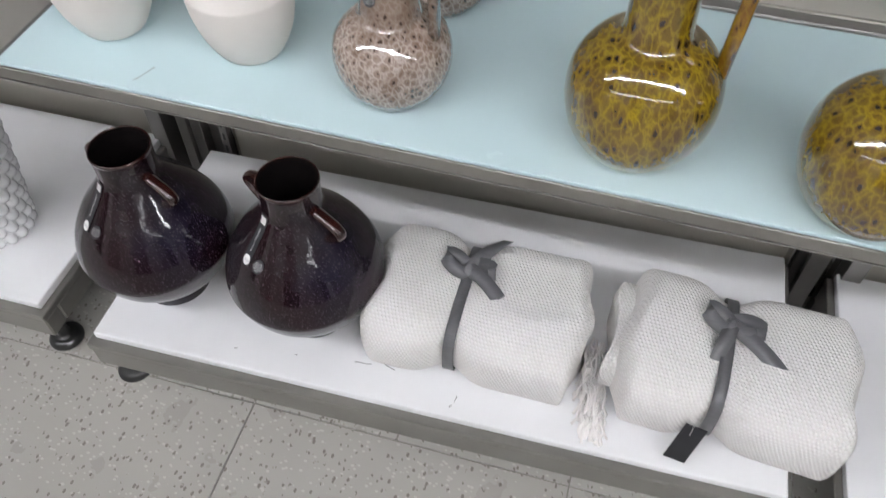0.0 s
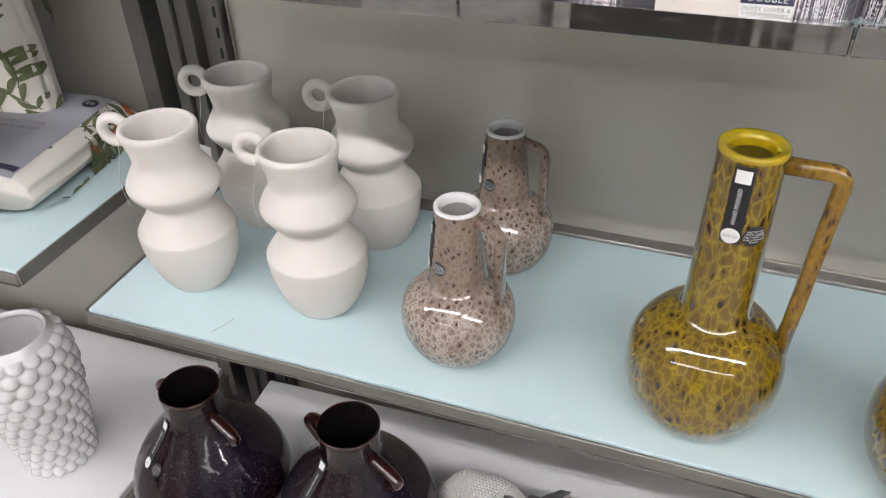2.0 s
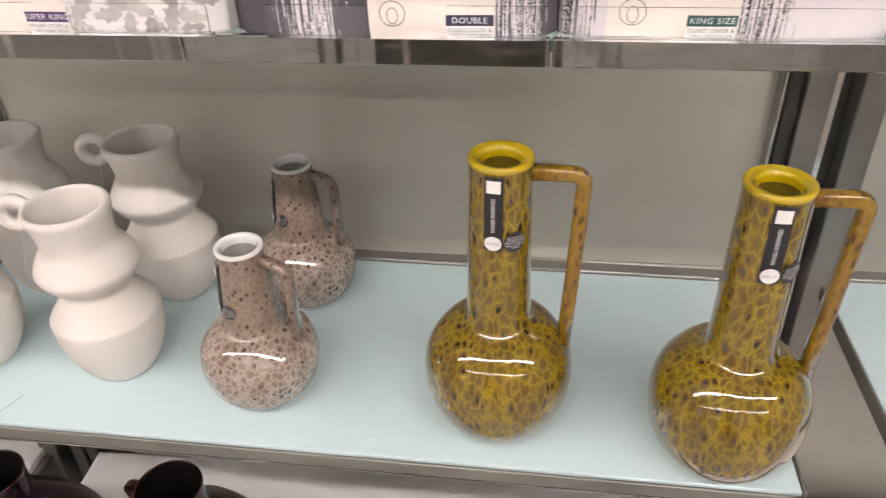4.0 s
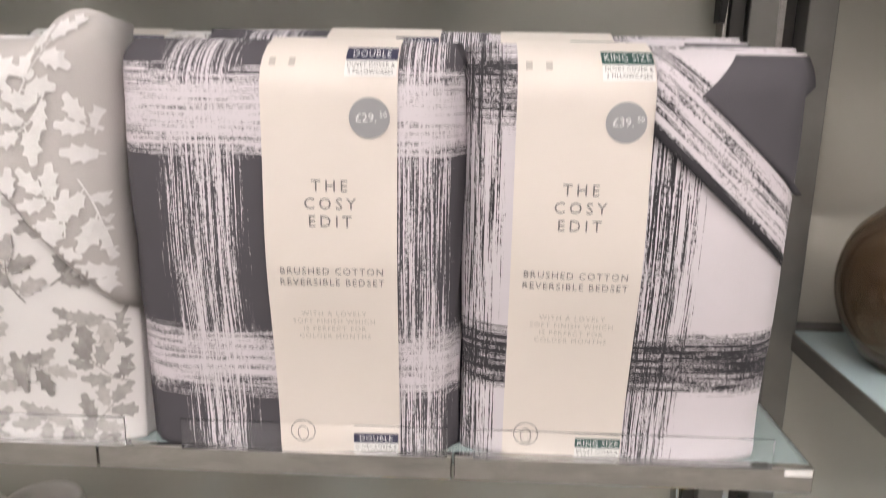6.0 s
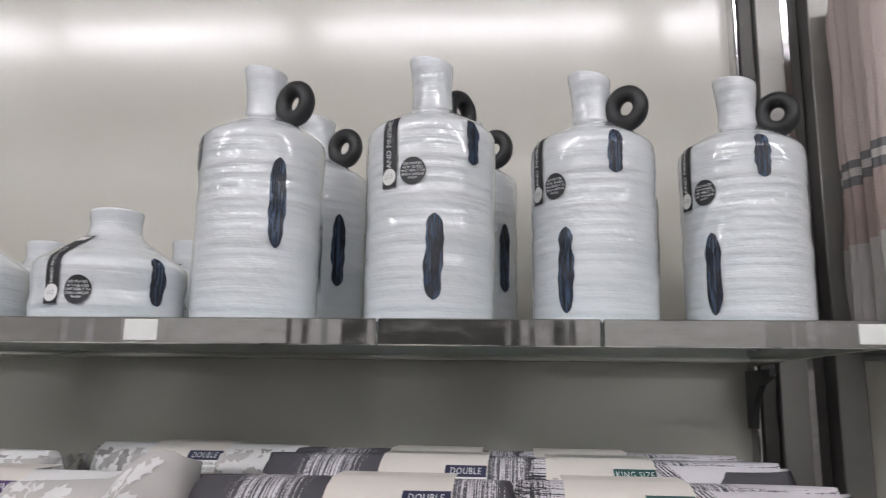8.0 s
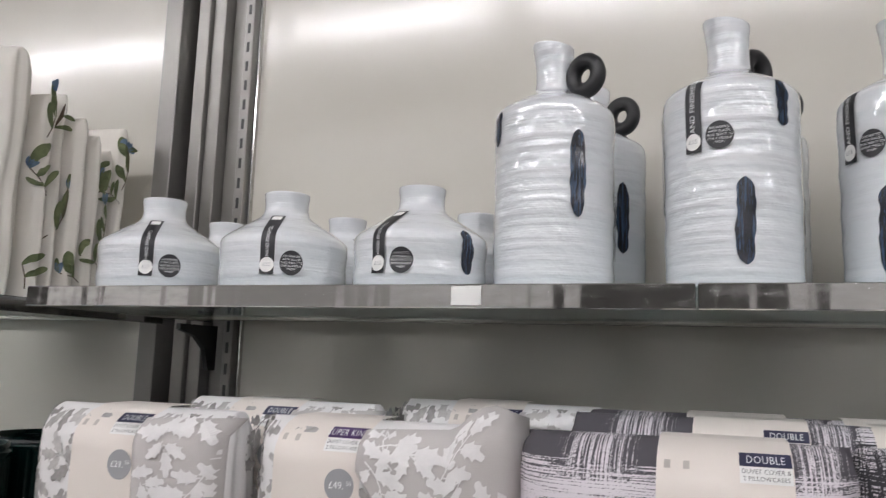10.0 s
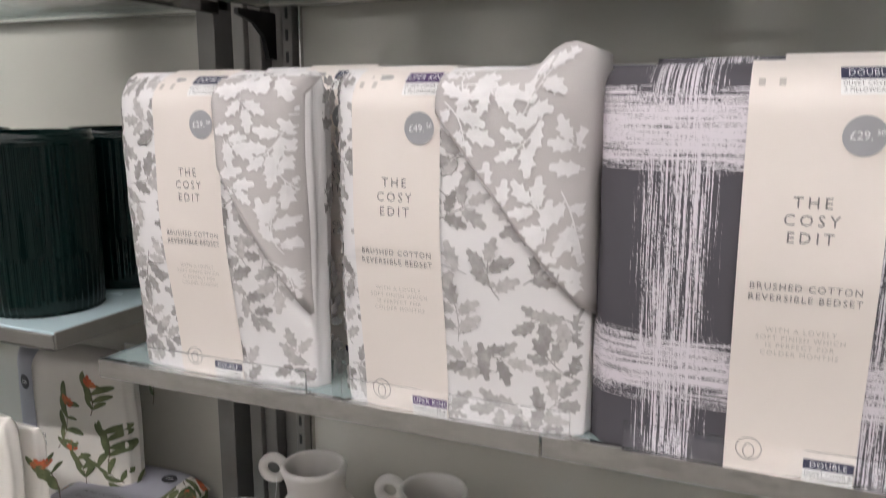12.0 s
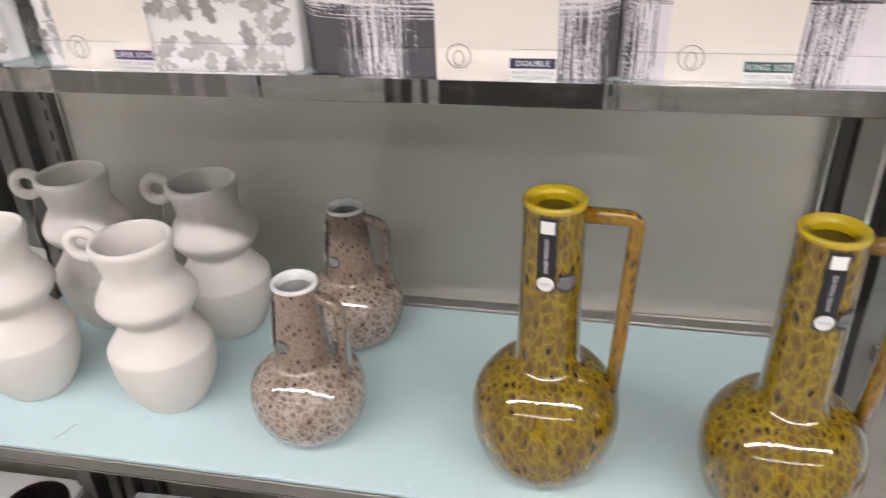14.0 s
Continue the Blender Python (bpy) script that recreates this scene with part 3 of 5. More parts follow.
yellow_vase(0.525, 0.022, 2, 7.0)

TAUPE = [(0.0, 0.002), (0.040, 0.0), (0.052, 0.005), (0.070, 0.03), (0.0775, 0.062), (0.073, 0.093), (0.056, 0.116), (0.042, 0.126), (0.0385, 0.138), (0.035, 0.17), (0.0300, 0.225), (0.0295, 0.2455)]
TAUPE = [(r, z * 0.958) for r, z in TAUPE]


def taupe_vase(x, y, turn):
    t = thing("jug_vase", "small taupe speckled reactive glazed jug vase on pale blue shelf", "vase", (x, y, low_z(x)), "taupe jug vases", turn=turn)
    t.matrix_basis = t.matrix_basis @ Matrix.Diagonal((0.984, 0.984, 0.964, 1))
    prof = smooth_profile(TAUPE, 5)
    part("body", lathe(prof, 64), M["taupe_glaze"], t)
    lip = smooth_profile([(0.0296, 0.2350), (0.0298, 0.2372), (0.028, 0.2395), (0.024, 0.2385), (0.0215, 0.234), (0.0208, 0.228)], 4)
    part("rim", lathe(lip, 48), M["white_gloss"], t, "glossy white rim")
    part("inside", lathe([(0.0208, 0.228), (0.021, 0.18), (0.024, 0.12), (0.0, 0.06)], 48), M["grey_inside_shaded"], t, "grey glazed inside with shade in its colour")
    path = rounded([(0.024, 0, 0.222), (0.060, 0, 0.213), (0.060, 0, 0.103)], 0.018)
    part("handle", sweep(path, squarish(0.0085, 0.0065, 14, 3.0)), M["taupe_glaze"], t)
    sticker(t, on_turned(radius_of(prof)), radians(-62 - turn), 0.024, 0.150, 0.219, 0.0165, price="£15")
    return t


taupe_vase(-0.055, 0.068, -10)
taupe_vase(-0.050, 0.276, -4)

WHITE = [(0.0, 0.002), (0.042, 0.0), (0.056, 0.008), (0.074, 0.040), (0.0835, 0.074), (0.0862, 0.104), (0.0825, 0.114), (0.068, 0.132), (0.0575, 0.150), (0.0575, 0.160), (0.071, 0.174), (0.0795, 0.187), (0.0785, 0.197), (0.068, 0.214), (0.0585, 0.228), (0.057, 0.242), (0.0605, 0.262), (0.0650, 0.277), (0.0640, 0.2835), (0.0600, 0.2862), (0.0555, 0.2840), (0.0535, 0.2760), (0.0515, 0.25), (0.052, 0.20), (0.046, 0.12), (0.030, 0.05), (0.0, 0.049)]

WHITE = [(r * 0.818, z * 0.905) for r, z in WHITE]


def lean_shape(a, r, z):
    """The wavy body leans a little towards its ring handle as it rises."""
    f = z / 0.26
    return (r * math.cos(a) + 0.003 - 0.011 * f * f, r * math.sin(a), z)


def white_vase(x, y, turn):
    t = thing("sculptural_vase", "matt white wavy ceramic vase with a ring handle", "vase", (x, y, low_z(x)), "white wavy vases", turn=turn)
    part("body", lathe(smooth_profile(WHITE, 5), 64, lean_shape), M["white_matt"], t)
    ring = part("ring_handle", torus(0.0182, 0.0076, 1.15), M["white_matt"], t)
    ring.matrix_basis = pose(-0.0810, 0.0, 0.2405, 0, 0, 10)
    tag = part("tag_string", sweep([(-0.0700 + 0.003 * math.sin(k), -0.013 - 0.0035 * min(k, 4), 0.238 - 0.015 * k) for k in range(8)], oval(0.0004, 0.0004, 6)), M["white_card"], t, "thin white tag string")
    return t


white_vase(-0.482, 0.090, 0)
white_vase(-0.273, 0.095, -4)
t = white_vase(-0.468, 0.272, 6)
tag = part("swing_tag", boxed(-0.016, 0.016, -0.0006, 0.0006, -0.024, 0.024, 0.0003, 1), M["white_card"], t, "white card price tag", smooth=False)
tag.matrix_basis = pose(-0.042, -0.082, 0.150, -8, 0, -20)
flat = lambda u, v: Vector((u, -0.0009, v))
dot = part("price_dot", disc(0.001, -0.009, 0.0125, flat), M["black_card"], tag)
words = part("price_words", lettering("£15", 0.012, lambda u, v: Vector((u + 0.001, -0.0013, v - 0.009))), M["ink_white"], tag, smooth=False)
white_vase(-0.259, 0.275, 0)

# ---------------------------------------------------------------- dark vases on the deck
DARK = [(0.0, 0.004), (0.058, 0.0), (0.064, 0.003), (0.0645, 0.027), (0.068, 0.035), (0.092, 0.054), (0.121, 0.090), (0.1375, 0.130), (0.1385, 0.150), (0.128, 0.186), (0.104, 0.228), (0.077, 0.262), (0.0575, 0.288), (0.0505, 0.302), (0.0490, 0.322), (0.0500, 0.346)]


def dark_vase(x, y, turn):
    t = thing("eared_vase", "large glossy aubergine glazed vase with two ear handles", "vase", (x, y, deck_z(x)), "dark eared vases", turn=turn)
    t.matrix_basis = t.matrix_basis @ Matrix.Diagonal((0.972, 0.972, 0.985, 1))
    prof = smooth_profile(DARK, 5)
    part("body", lathe(prof, 80), M["aubergine"], t)
    lip = smooth_profile([(0.050, 0.346), (0.0508, 0.350), (0.0495, 0.353), (0.0475, 0.351), (0.0455, 0.335), (0.0450, 0.30), (0.052, 0.265), (0.070, 0.22), (0.0, 0.06)], 4)
    part("rim", lathe(lip[:13], 64), M["dark_rim"], t, "brown edged rim")
    part("inside", lathe(lip[12:], 48), M["dark_inside"], t)
    for s in (-1, 1):
        path = [(s * (0.048 + 0.042 * math.sin(math.pi * k / 14) + 0.026 * k / 14), 0, 0.314 - 0.050 * k / 14 + 0.006 * math.sin(math.pi * k / 14)) for k in range(15)]
        part("ear_handle", sweep(path, oval(0.0105, 0.0072, 12)), M["dark_rim"], t)
    sticker(t, on_turned(radius_of(prof)), radians(-33 - turn), 0.026, 0.228, 0.306, 0.0165)
    return t


dark_vase(-0.503, 0.022, -20)
dark_vase(-0.221, 0.026, -22)

# ---------------------------------------------------------------- bottles on the top shelf
BOTTLE = [(0.0, 0.002), (0.064, 0.0), (0.070, 0.004), (0.0715, 0.02), (0.0712, 0.035), (0.072, 0.055), (0.0713, 0.072), (0.0721, 0.092), (0.0714, 0.11), (0.0722, 0.13), (0.0715, 0.15), (0.0724, 0.17), (0.0725, 0.194), (0.0695, 0.2055), (0.056, 0.2155), (0.036, 0.226), (0.025, 0.234), (0.0232, 0.242), (0.0226, 0.262), (0.0240, 0.282), (0.0255, 0.296), (0.0238, 0.297), (0.018, 0.285), (0.017, 0.25), (0.0, 0.249)]
BOTTLE = [(r, z if z < 0.226 else 0.226 + (z - 0.226) * 0.87) for r, z in BOTTLE]
SMALL = [(0.0, 0.002), (0.078, 0.0), (0.084, 0.004), (0.086, 0.02), (0.0845, 0.034), (0.086, 0.048), (0.0858, 0.060), (0.081, 0.0685), (0.058, 0.083), (0.039, 0.094), (0.031, 0.102), (0.0295, 0.113), (0.031, 0.125), (0.029, 0.127), (0.025, 0.123), (0.024, 0.10), (0.0, 0.099)]
m, nt, b = base("ribbed_pale_glaze", (0.6, 0.64, 0.66), 0.06, coat=1.0)
v = coords(nt, (1, 1, 1))
sep = nt.nodes.new("ShaderNodeSeparateXYZ")
nt.links.new(v, sep.inputs[0])
drag = noise_tex(nt, coords(nt, (5, 5, 95)), 1.0, 3.0)
turn_line = calc(nt, "SINE", calc(nt, "ADD", calc(nt, "MULTIPLY", sep.outputs[2], 2 * math.pi / 0.0125), calc(nt, "MULTIPLY", noise_tex(nt, coords(nt, (6, 6, 14)), 1.0, 2.0), 9.0)))
rib = calc(nt, "ADD", drag, calc(nt, "MULTIPLY", turn_line, 0.075))
nt.links.new(mix(nt, drag, (0.61, 0.655, 0.675), (0.72, 0.715, 0.73)), b.inputs["Base Color"])
crinkle = calc(nt, "MULTIPLY", noise_tex(nt, coords(nt, (1, 1, 1.6)), 60.0, 2.0), 0.50)
bump(nt, b, calc(nt, "ADD", rib, crinkle), 0.42, 0.0055)
M["pale_glaze"] = m
m, nt, b = base("inky_brush_stroke", (0.01, 0.014, 0.03), 0.26, coat=0.12)
f = noise_tex(nt, coords(nt, (420, 420, 22)), 1.0, 3.0, 0.7)
nt.links.new(mix(nt, calc(nt, "GREATER_THAN", f, 0.54), (0.006, 0.008, 0.018), (0.045, 0.075, 0.125)), b.inputs["Base Color"])
M["stroke"] = m
M["black_clay"] = mottled("black_clay", (0.010, 0.010, 0.011), (0.018, 0.018, 0.02), 40, 0.45)


def stroke(parent, fit_at, phi, z0, z1, width, seed):
    """A tapered brush mark on a turned body."""
    width *= 1.15
    p = fit_at(phi, 0.0008)
    bm = bmesh.new()
    rows = []
    n = 26
    for k in range(n + 1):
        t = k / n
        w = width / 2 * max(0.02, 1 - abs(2 * t - 1) ** 5) ** 0.55 * (0.95 + 0.3 * noise.noise((seed, t * 6, 0)))
        c = 0.003 * noise.noise((seed + 9, t * 2, 1))
        rows.append([bm.verts.new(p(c + w * s, z0 + (z1 - z0) * t)) for s in (-1, -0.5, 0, 0.5, 1)])
    for a, b in zip(rows, rows[1:]):
        for i in range(4):
            bm.faces.new((a[i], a[i + 1], b[i + 1], b[i]))
    part("brush_mark", bm, M["stroke"], parent, "inky blue black brush mark")


def bottle(x, y, marks, label_phi, seed, ring_turn=0.0):
    t = thing("bottle_vase", "tall pale glazed ribbed bottle vase with black ring handle", "vase", (x, y, Z["top"] + 0.0005), "tall bottle vases")
    t.matrix_basis = t.matrix_basis @ Matrix.Diagonal((0.945, 0.945, 1.014, 1))
    prof = smooth_profile(BOTTLE, 4)
    outer = [p for p in prof if p[0] > 0.0][:70]
    def wob(a, r, z):
        k = 1 + 0.010 * noise.noise((math.cos(a) * 1.2 + seed, math.sin(a) * 1.2, z * 30))
        slant = 0.008 * max(0, z - 0.245) / 0.05 * (-math.cos(a)) if r > 0.012 else 0
        return (r * k * math.cos(a) - 0.05 * max(0, z - 0.25), r * k * math.sin(a), z + slant * 0.5)
    part("body", lathe(prof, 64, wob), M["pale_glaze"], t)
    r = part("ring_handle", torus(0.0170, 0.0092, 1.1), M["black_clay"], t, "black matt ring handle")
    r.matrix_basis = pose(0.0445 * math.cos(radians(ring_turn)), 0.0445 * math.sin(radians(ring_turn)), 0.2455, 0, 0, ring_turn)
    rad = radius_of([p for p in BOTTLE[1:16]])
    fit_at = on_turned(lambda z: rad(z) + 0.0006)
    for k, (deg, z0, z1, w) in enumerate(marks):
        stroke(t, fit_at, radians(deg), z0, z1, w, seed + k * 3.3)
    if label_phi is not None:
        p, q = fit_at(radians(label_phi), 0.0015), fit_at(radians(label_phi), 0.0022)
        strip = part("label_strip", sheet(-0.009, 0.009, 0.135, 0.208, p, 4, 12), M["black_card"], t, "black paper label strip")
        part("price_dot", disc(0, 0.146, 0.0085, q), M["white_card"], strip)
        part("words", lettering("HAND FINISHED", 0.0085, lambda u, v: q(-v, 0.18 + u)), M["ink_white"], strip, smooth=False)
        note = part("round_note", disc(0.027, 0.150, 0.014, p), M["black_card"], t, "round black paper note")
        note_words(note, q, 0.027, 0.150, 0.0225)
        part("price_words", lettering("£15", 0.0068, lambda u, v: fit_at(radians(label_phi), 0.0028)(u, v + 0.146)), M["ink_grey"], strip, smooth=False)
    return t


LOWMARK, SHOULDER = (0.024, 0.108), (0.160, 0.208)
bottle(0.026, 0.127, [(33, 0.078, 0.172, 0.0165), (-52, 0.163, 0.203, 0.013), (100, 0.04, 0.12, 0.016)], None, 1.0, -24)
bottle(0.216, 0.115, [(9, *LOWMARK, 0.0175), (43, *SHOULDER, 0.014), (-84, 0.08, 0.19, 0.014)], -31, 2.0, 50)
bottle(0.392, 0.162, [(-31, 0.018, 0.106, 0.0165), (13, *SHOULDER, 0.0155), (88, 0.06, 0.15, 0.014)], -62, 3.0, -30)
bottle(0.560, 0.185, [(-45, 0.020, 0.106, 0.0165), (2, *SHOULDER, 0.0155), (80, 0.06, 0.18, 0.014)], -71, 4.0, -26)
bottle(0.048, 0.280, [(40, 0.062, 0.150, 0.017)], None, 5.0, -20)
bottle(0.242, 0.294, [(49, 0.058, 0.142, 0.017)], None, 6.0, -22)


def squat_bottle(x, y, label_phi, seed, mark=None):
    t = thing("squat_vase", "squat pale glazed ribbed vase with a short neck", "vase", (x, y, Z["top"] + 0.0005), "squat bottle vases")
    t.matrix_basis = t.matrix_basis @ Matrix.Diagonal((0.912, 0.912, 1.0, 1))
    prof = smooth_profile(SMALL, 4)
    def wob(a, r, z):
        k = 1 + 0.008 * noise.noise((math.cos(a) * 1.5 + seed, math.sin(a) * 1.5, z * 40))
        return (r * k * math.cos(a), r * k * math.sin(a), z)
    part("body", lathe(prof, 64, wob), M["pale_glaze"], t)
    rad = radius_of([p for p in SMALL[1:12]])
    fit_at = on_turned(lambda z: rad(z) + 0.0006)
    p, q = fit_at(radians(label_phi), 0.0015), fit_at(radians(label_phi), 0.0022)
    strip = part("label_strip", sheet(-0.009, 0.009, 0.018, 0.094, p, 4, 14), M["black_card"], t, "black paper label strip")
    part("price_dot", disc(0, 0.029, 0.0088, q), M["white_card"], strip)
    part("price_words", lettering("£12", 0.0065, lambda u, v: fit_at(radians(label_phi), 0.0026)(u, v + 0.029)), M["ink_grey"], strip, smooth=False)
    part("words", lettering("HAND FINISHED", 0.0065, lambda u, v: q(-v, 0.058 + u * 0.8)), M["ink_white"], strip, smooth=False)
    note = part("round_note", disc(0.030, 0.032, 0.0145, p), M["black_card"], t, "round black paper note")
    part("logo_square", sheet(-0.006, 0.006, 0.087, 0.0925, q, 4, 2), M["white_card"], strip)
    note_words(note, q, 0.030, 0.032, 0.0235)
    if mark:
        stroke(t, fit_at, radians(mark), 0.02, 0.07, 0.017, seed)
    return t


squat_bottle(-0.497, 0.110, 27, 1.3)
squat_bottle(-0.310, 0.110, 17, 2.3)
squat_bottle(-0.129, 0.113, -14, 3.3, 62)
squat_bottle(-0.520, 0.285, -10, 4.3, 70)
squat_bottle(-0.312, 0.285, 52, 5.3, 80)
squat_bottle(-0.112, 0.285, -10, 6.3)


# ---------------------------------------------------------------- bedding packs
def fabric(name, a, b, weave=900.0):
    return mottled(name, a, b, 9.0, 0.85, grain=0.25, grain_scale=weave, spec=0.2)


M["leaf_white"] = fabric("white_brushed_cotton", (0.72, 0.70, 0.69), (0.76, 0.74, 0.73))
M["leaf_grey"] = fabric("beige_brushed_cotton", (0.50, 0.47, 0.455), (0.545, 0.515, 0.50))
M["print_grey"], nt, b = base("grey_leaf_print", (0.4, 0.4, 0.4), 0.85, spec=0.2)
isl = nt.nodes.new("ShaderNodeNewGeometry")
wash = calc(nt, "ADD", calc(nt, "MULTIPLY", isl.outputs["Random Per Island"], 0.75), calc(nt, "MULTIPLY", calc(nt, "SUBTRACT", noise_tex(nt, coords(nt), 120.0, 3.0), 0.5), 1.1))
nt.links.new(mix(nt, wash, (0.27, 0.255, 0.245), (0.60, 0.575, 0.56)), b.inputs["Base Color"])
M["print_white"] = mottled("white_leaf_print", (0.70, 0.68, 0.67), (0.78, 0.76, 0.75), 45, 0.85, spec=0.2)
M["cream_cotton"] = fabric("cream_cotton", (0.70, 0.665, 0.61), (0.76, 0.72, 0.66))
M["olive_print"] = mottled("olive_print", (0.06, 0.085, 0.035), (0.19, 0.21, 0.10), 40, 0.8)
M["blue_print"] = mottled("blue_print", (0.04, 0.08, 0.16), (0.20, 0.28, 0.36), 40, 0.8)
M["coral_print"] = mottled("coral_print", (0.50, 0.06, 0.03), (0.62, 0.20, 0.08), 40, 0.8)
M["brown_print"] = mottled("brown_print", (0.05, 0.035, 0.025), (0.16, 0.11, 0.07), 40, 0.8)
M["lilac_card"] = mottled("lilac_grey_card", (0.30, 0.30, 0.345), (0.40, 0.40, 0.44), 3, 0.45)


def plaid(name, ground, ink, ups, acrosses, tilt=0.0):
    """Dry brush bands: ups are (x, half width), acrosses (z, half width), in metres from the pack's foot."""
    m, nt, b = base(name, ground, 0.85, spec=0.2)
    sep = nt.nodes.new("ShaderNodeSeparateXYZ")
    turned = coords(nt)
    turned.node.inputs[2].default_value = (0, radians(tilt), 0)
    nt.links.new(turned, sep.inputs[0])
    x, z = sep.outputs[0], sep.outputs[2]

    def stretched(sx, sy, sz):
        mp = nt.nodes.new("ShaderNodeMapping")
        mp.inputs[3].default_value = (sx, sy, sz)
        nt.links.new(turned, mp.inputs[0])
        return mp.outputs[0]

    grain = calc(nt, "MULTIPLY", calc(nt, "SUBTRACT", noise_tex(nt, coords(nt), 520.0, 2.0), 0.5), 0.38)
    fine_up = calc(nt, "ADD", noise_tex(nt, stretched(820, 8, 14), 1.0, 3.0, 0.6), grain)
    fine_ac = calc(nt, "ADD", noise_tex(nt, stretched(14, 8, 820), 1.0, 3.0, 0.6), grain)
    total = None
    for axis, fine, rows in ((x, fine_up, ups), (z, fine_ac, acrosses)):
        for c, w, bare in rows:
            d = calc(nt, "DIVIDE", calc(nt, "ABSOLUTE", calc(nt, "SUBTRACT", axis, c)), w)
            d = calc(nt, "POWER", d, 3.0)
            lim = calc(nt, "ADD", calc(nt, "MULTIPLY", d, 0.22), bare)
            hit = calc(nt, "MULTIPLY", node(nt, "ShaderNodeClamp", in0=calc(nt, "MULTIPLY", calc(nt, "SUBTRACT", fine, lim), 16.0)).outputs[0], calc(nt, "LESS_THAN", d, 1.0))
            total = hit if total is None else calc(nt, "MAXIMUM", total, hit)
    cloth = noise_tex(nt, coords(nt), 14.0, 4.0)
    g = mix(nt, cloth, tuple(c * 0.92 for c in ground), tuple(min(1, c * 1.06) for c in ground))
    nt.links.new(mix(nt, total, g, ink), b.inputs["Base Color"])
    bump(nt, b, noise_tex(nt, coords(nt), 900.0, 2.0), 0.2, 0.001)
    return m


CHAR, BLUSH = (0.085, 0.080, 0.090), (0.66, 0.615, 0.645)
M["plaid_dark"] = plaid("charcoal_plaid", CHAR, BLUSH, [(-0.065, 0.038, 0.465), (0.107, 0.028, 0.47)], [(0.300, 0.036, 0.36), (0.089, 0.036, 0.40)])
M["plaid_light"] = plaid("blush_plaid", BLUSH, (0.045, 0.043, 0.048), [(-0.123, 0.026, 0.48), (0.027, 0.032, 0.475)], [(0.322, 0.036, 0.43), (0.097, 0.031, 0.37)])
M["plaid_fold"] = plaid("folded_plaid", BLUSH, (0.045, 0.043, 0.048), [(0.6, 0.01, 0.4)], [(0.2215, 0.008, 0.30), (0.246, 0.020, 0.50), (0.268, 0.012, 0.50)], tilt=-42)
M["fold_dark"] = plaid("folded_charcoal", CHAR, BLUSH, [(0.5, 0.01, 0.4)], [(0.5, 0.01, 0.4)])


class Pack:
    """The puffed shape of a folded bedding pack, standing on its foot at the origin; front is -y."""

    def __init__(self, w, h, d0, d1, seed):
        self.w, self.h, self.d0, self.d1, self.seed = w, h, d0, d1, seed

    def depth(self, v):
        h = self.h
        t = min(max(v / (0.62 * h), 0), 1)
        d = self.d0 + (self.d1 - self.d0) * t * t * (3 - 2 * t)
        r = 0.034
        if v > h - r:
            k = min((v - (h - r)) / r, 1.0)
            d *= math.sqrt(max(1 - 0.94 * k * k, 0.0)) * 0.9 + 0.1 * (1 - k)
        if v < 0.008:
            d *= 0.88 + 0.12 * v / 0.008
        return max(d, 0.004)

    def half(self, v):
        k = max(0.0, (v - self.h + 0.03) / 0.03)
        return self.w / 2 * (1 - 0.035 * min(k, 1.0) ** 2) + 0.003 * noise.noise((self.seed, v * 9, 0))

    def front(self, u, v):
        W = self.half(v)
        q = min(abs(u) / W, 0.9995)
        y = -self.depth(v) * (1 - q ** 5) ** 0.45
        return y + 0.0022 * noise.noise((u * 14 + self.seed, v * 11, 0.5)) * (1 - q ** 4)

    def lay(self, lift):
        def place(u, v):
            W = self.half(min(v, self.h)) * 0.985
            if abs(u) > W:
                over = abs(u) - W
                return Vector((math.copysign(self.half(min(v, self.h)) + lift + 0.002, u), self.front(W, v) + over, v))
            if v > self.h:
                return Vector((u, self.front(u, self.h) + (v - self.h), self.h + lift))
            return Vector((u, self.front(u, v) - lift, v))
        return place

    def body(self):
        bm = bmesh.new()
        n, rings = 88, []
        levels = [0, 0.003, 0.008] + [self.h * k / 20 for k in range(1, 18)] + [self.h - 0.034 * (1 - math.sin(math.pi / 2 * k / 8)) for k in range(9)]
        for v in sorted(set(levels)):
            ring = []
            W, D = self.half(v), self.depth(v)
            for i in range(n):
                a = 2 * math.pi * i / n
                c, sn = math.cos(a), math.sin(a)
                x = W * math.copysign(min(abs(c) ** 0.32, 1), c)
                if sn < 0:
                    y = self.front(x, v) if abs(x) < W * 0.9995 else 0.0
                else:
                    y = D * (1 - min(abs(x) / W, 0.9995) ** 5) ** 0.45
                side = max(0.0, abs(x) / W - 0.93) / 0.07
                x += math.copysign(1, x) * side * 0.0028 * math.sin(y * 260 + 5 * noise.noise((v * 6, self.seed, 0)))
                ring.append(bm.verts.new((x, y, v)))
            rings.append(ring)
        for p, q in zip(rings, rings[1:]):
            for i in range(n):
                bm.faces.new((p[i], p[(i + 1) % n], q[(i + 1) % n], q[i]))
        bm.faces.new(rings[0][::-1])
        bm.faces.new(rings[-1])
        bmesh.ops.recalc_face_normals(bm, faces=bm.faces)
        return bm


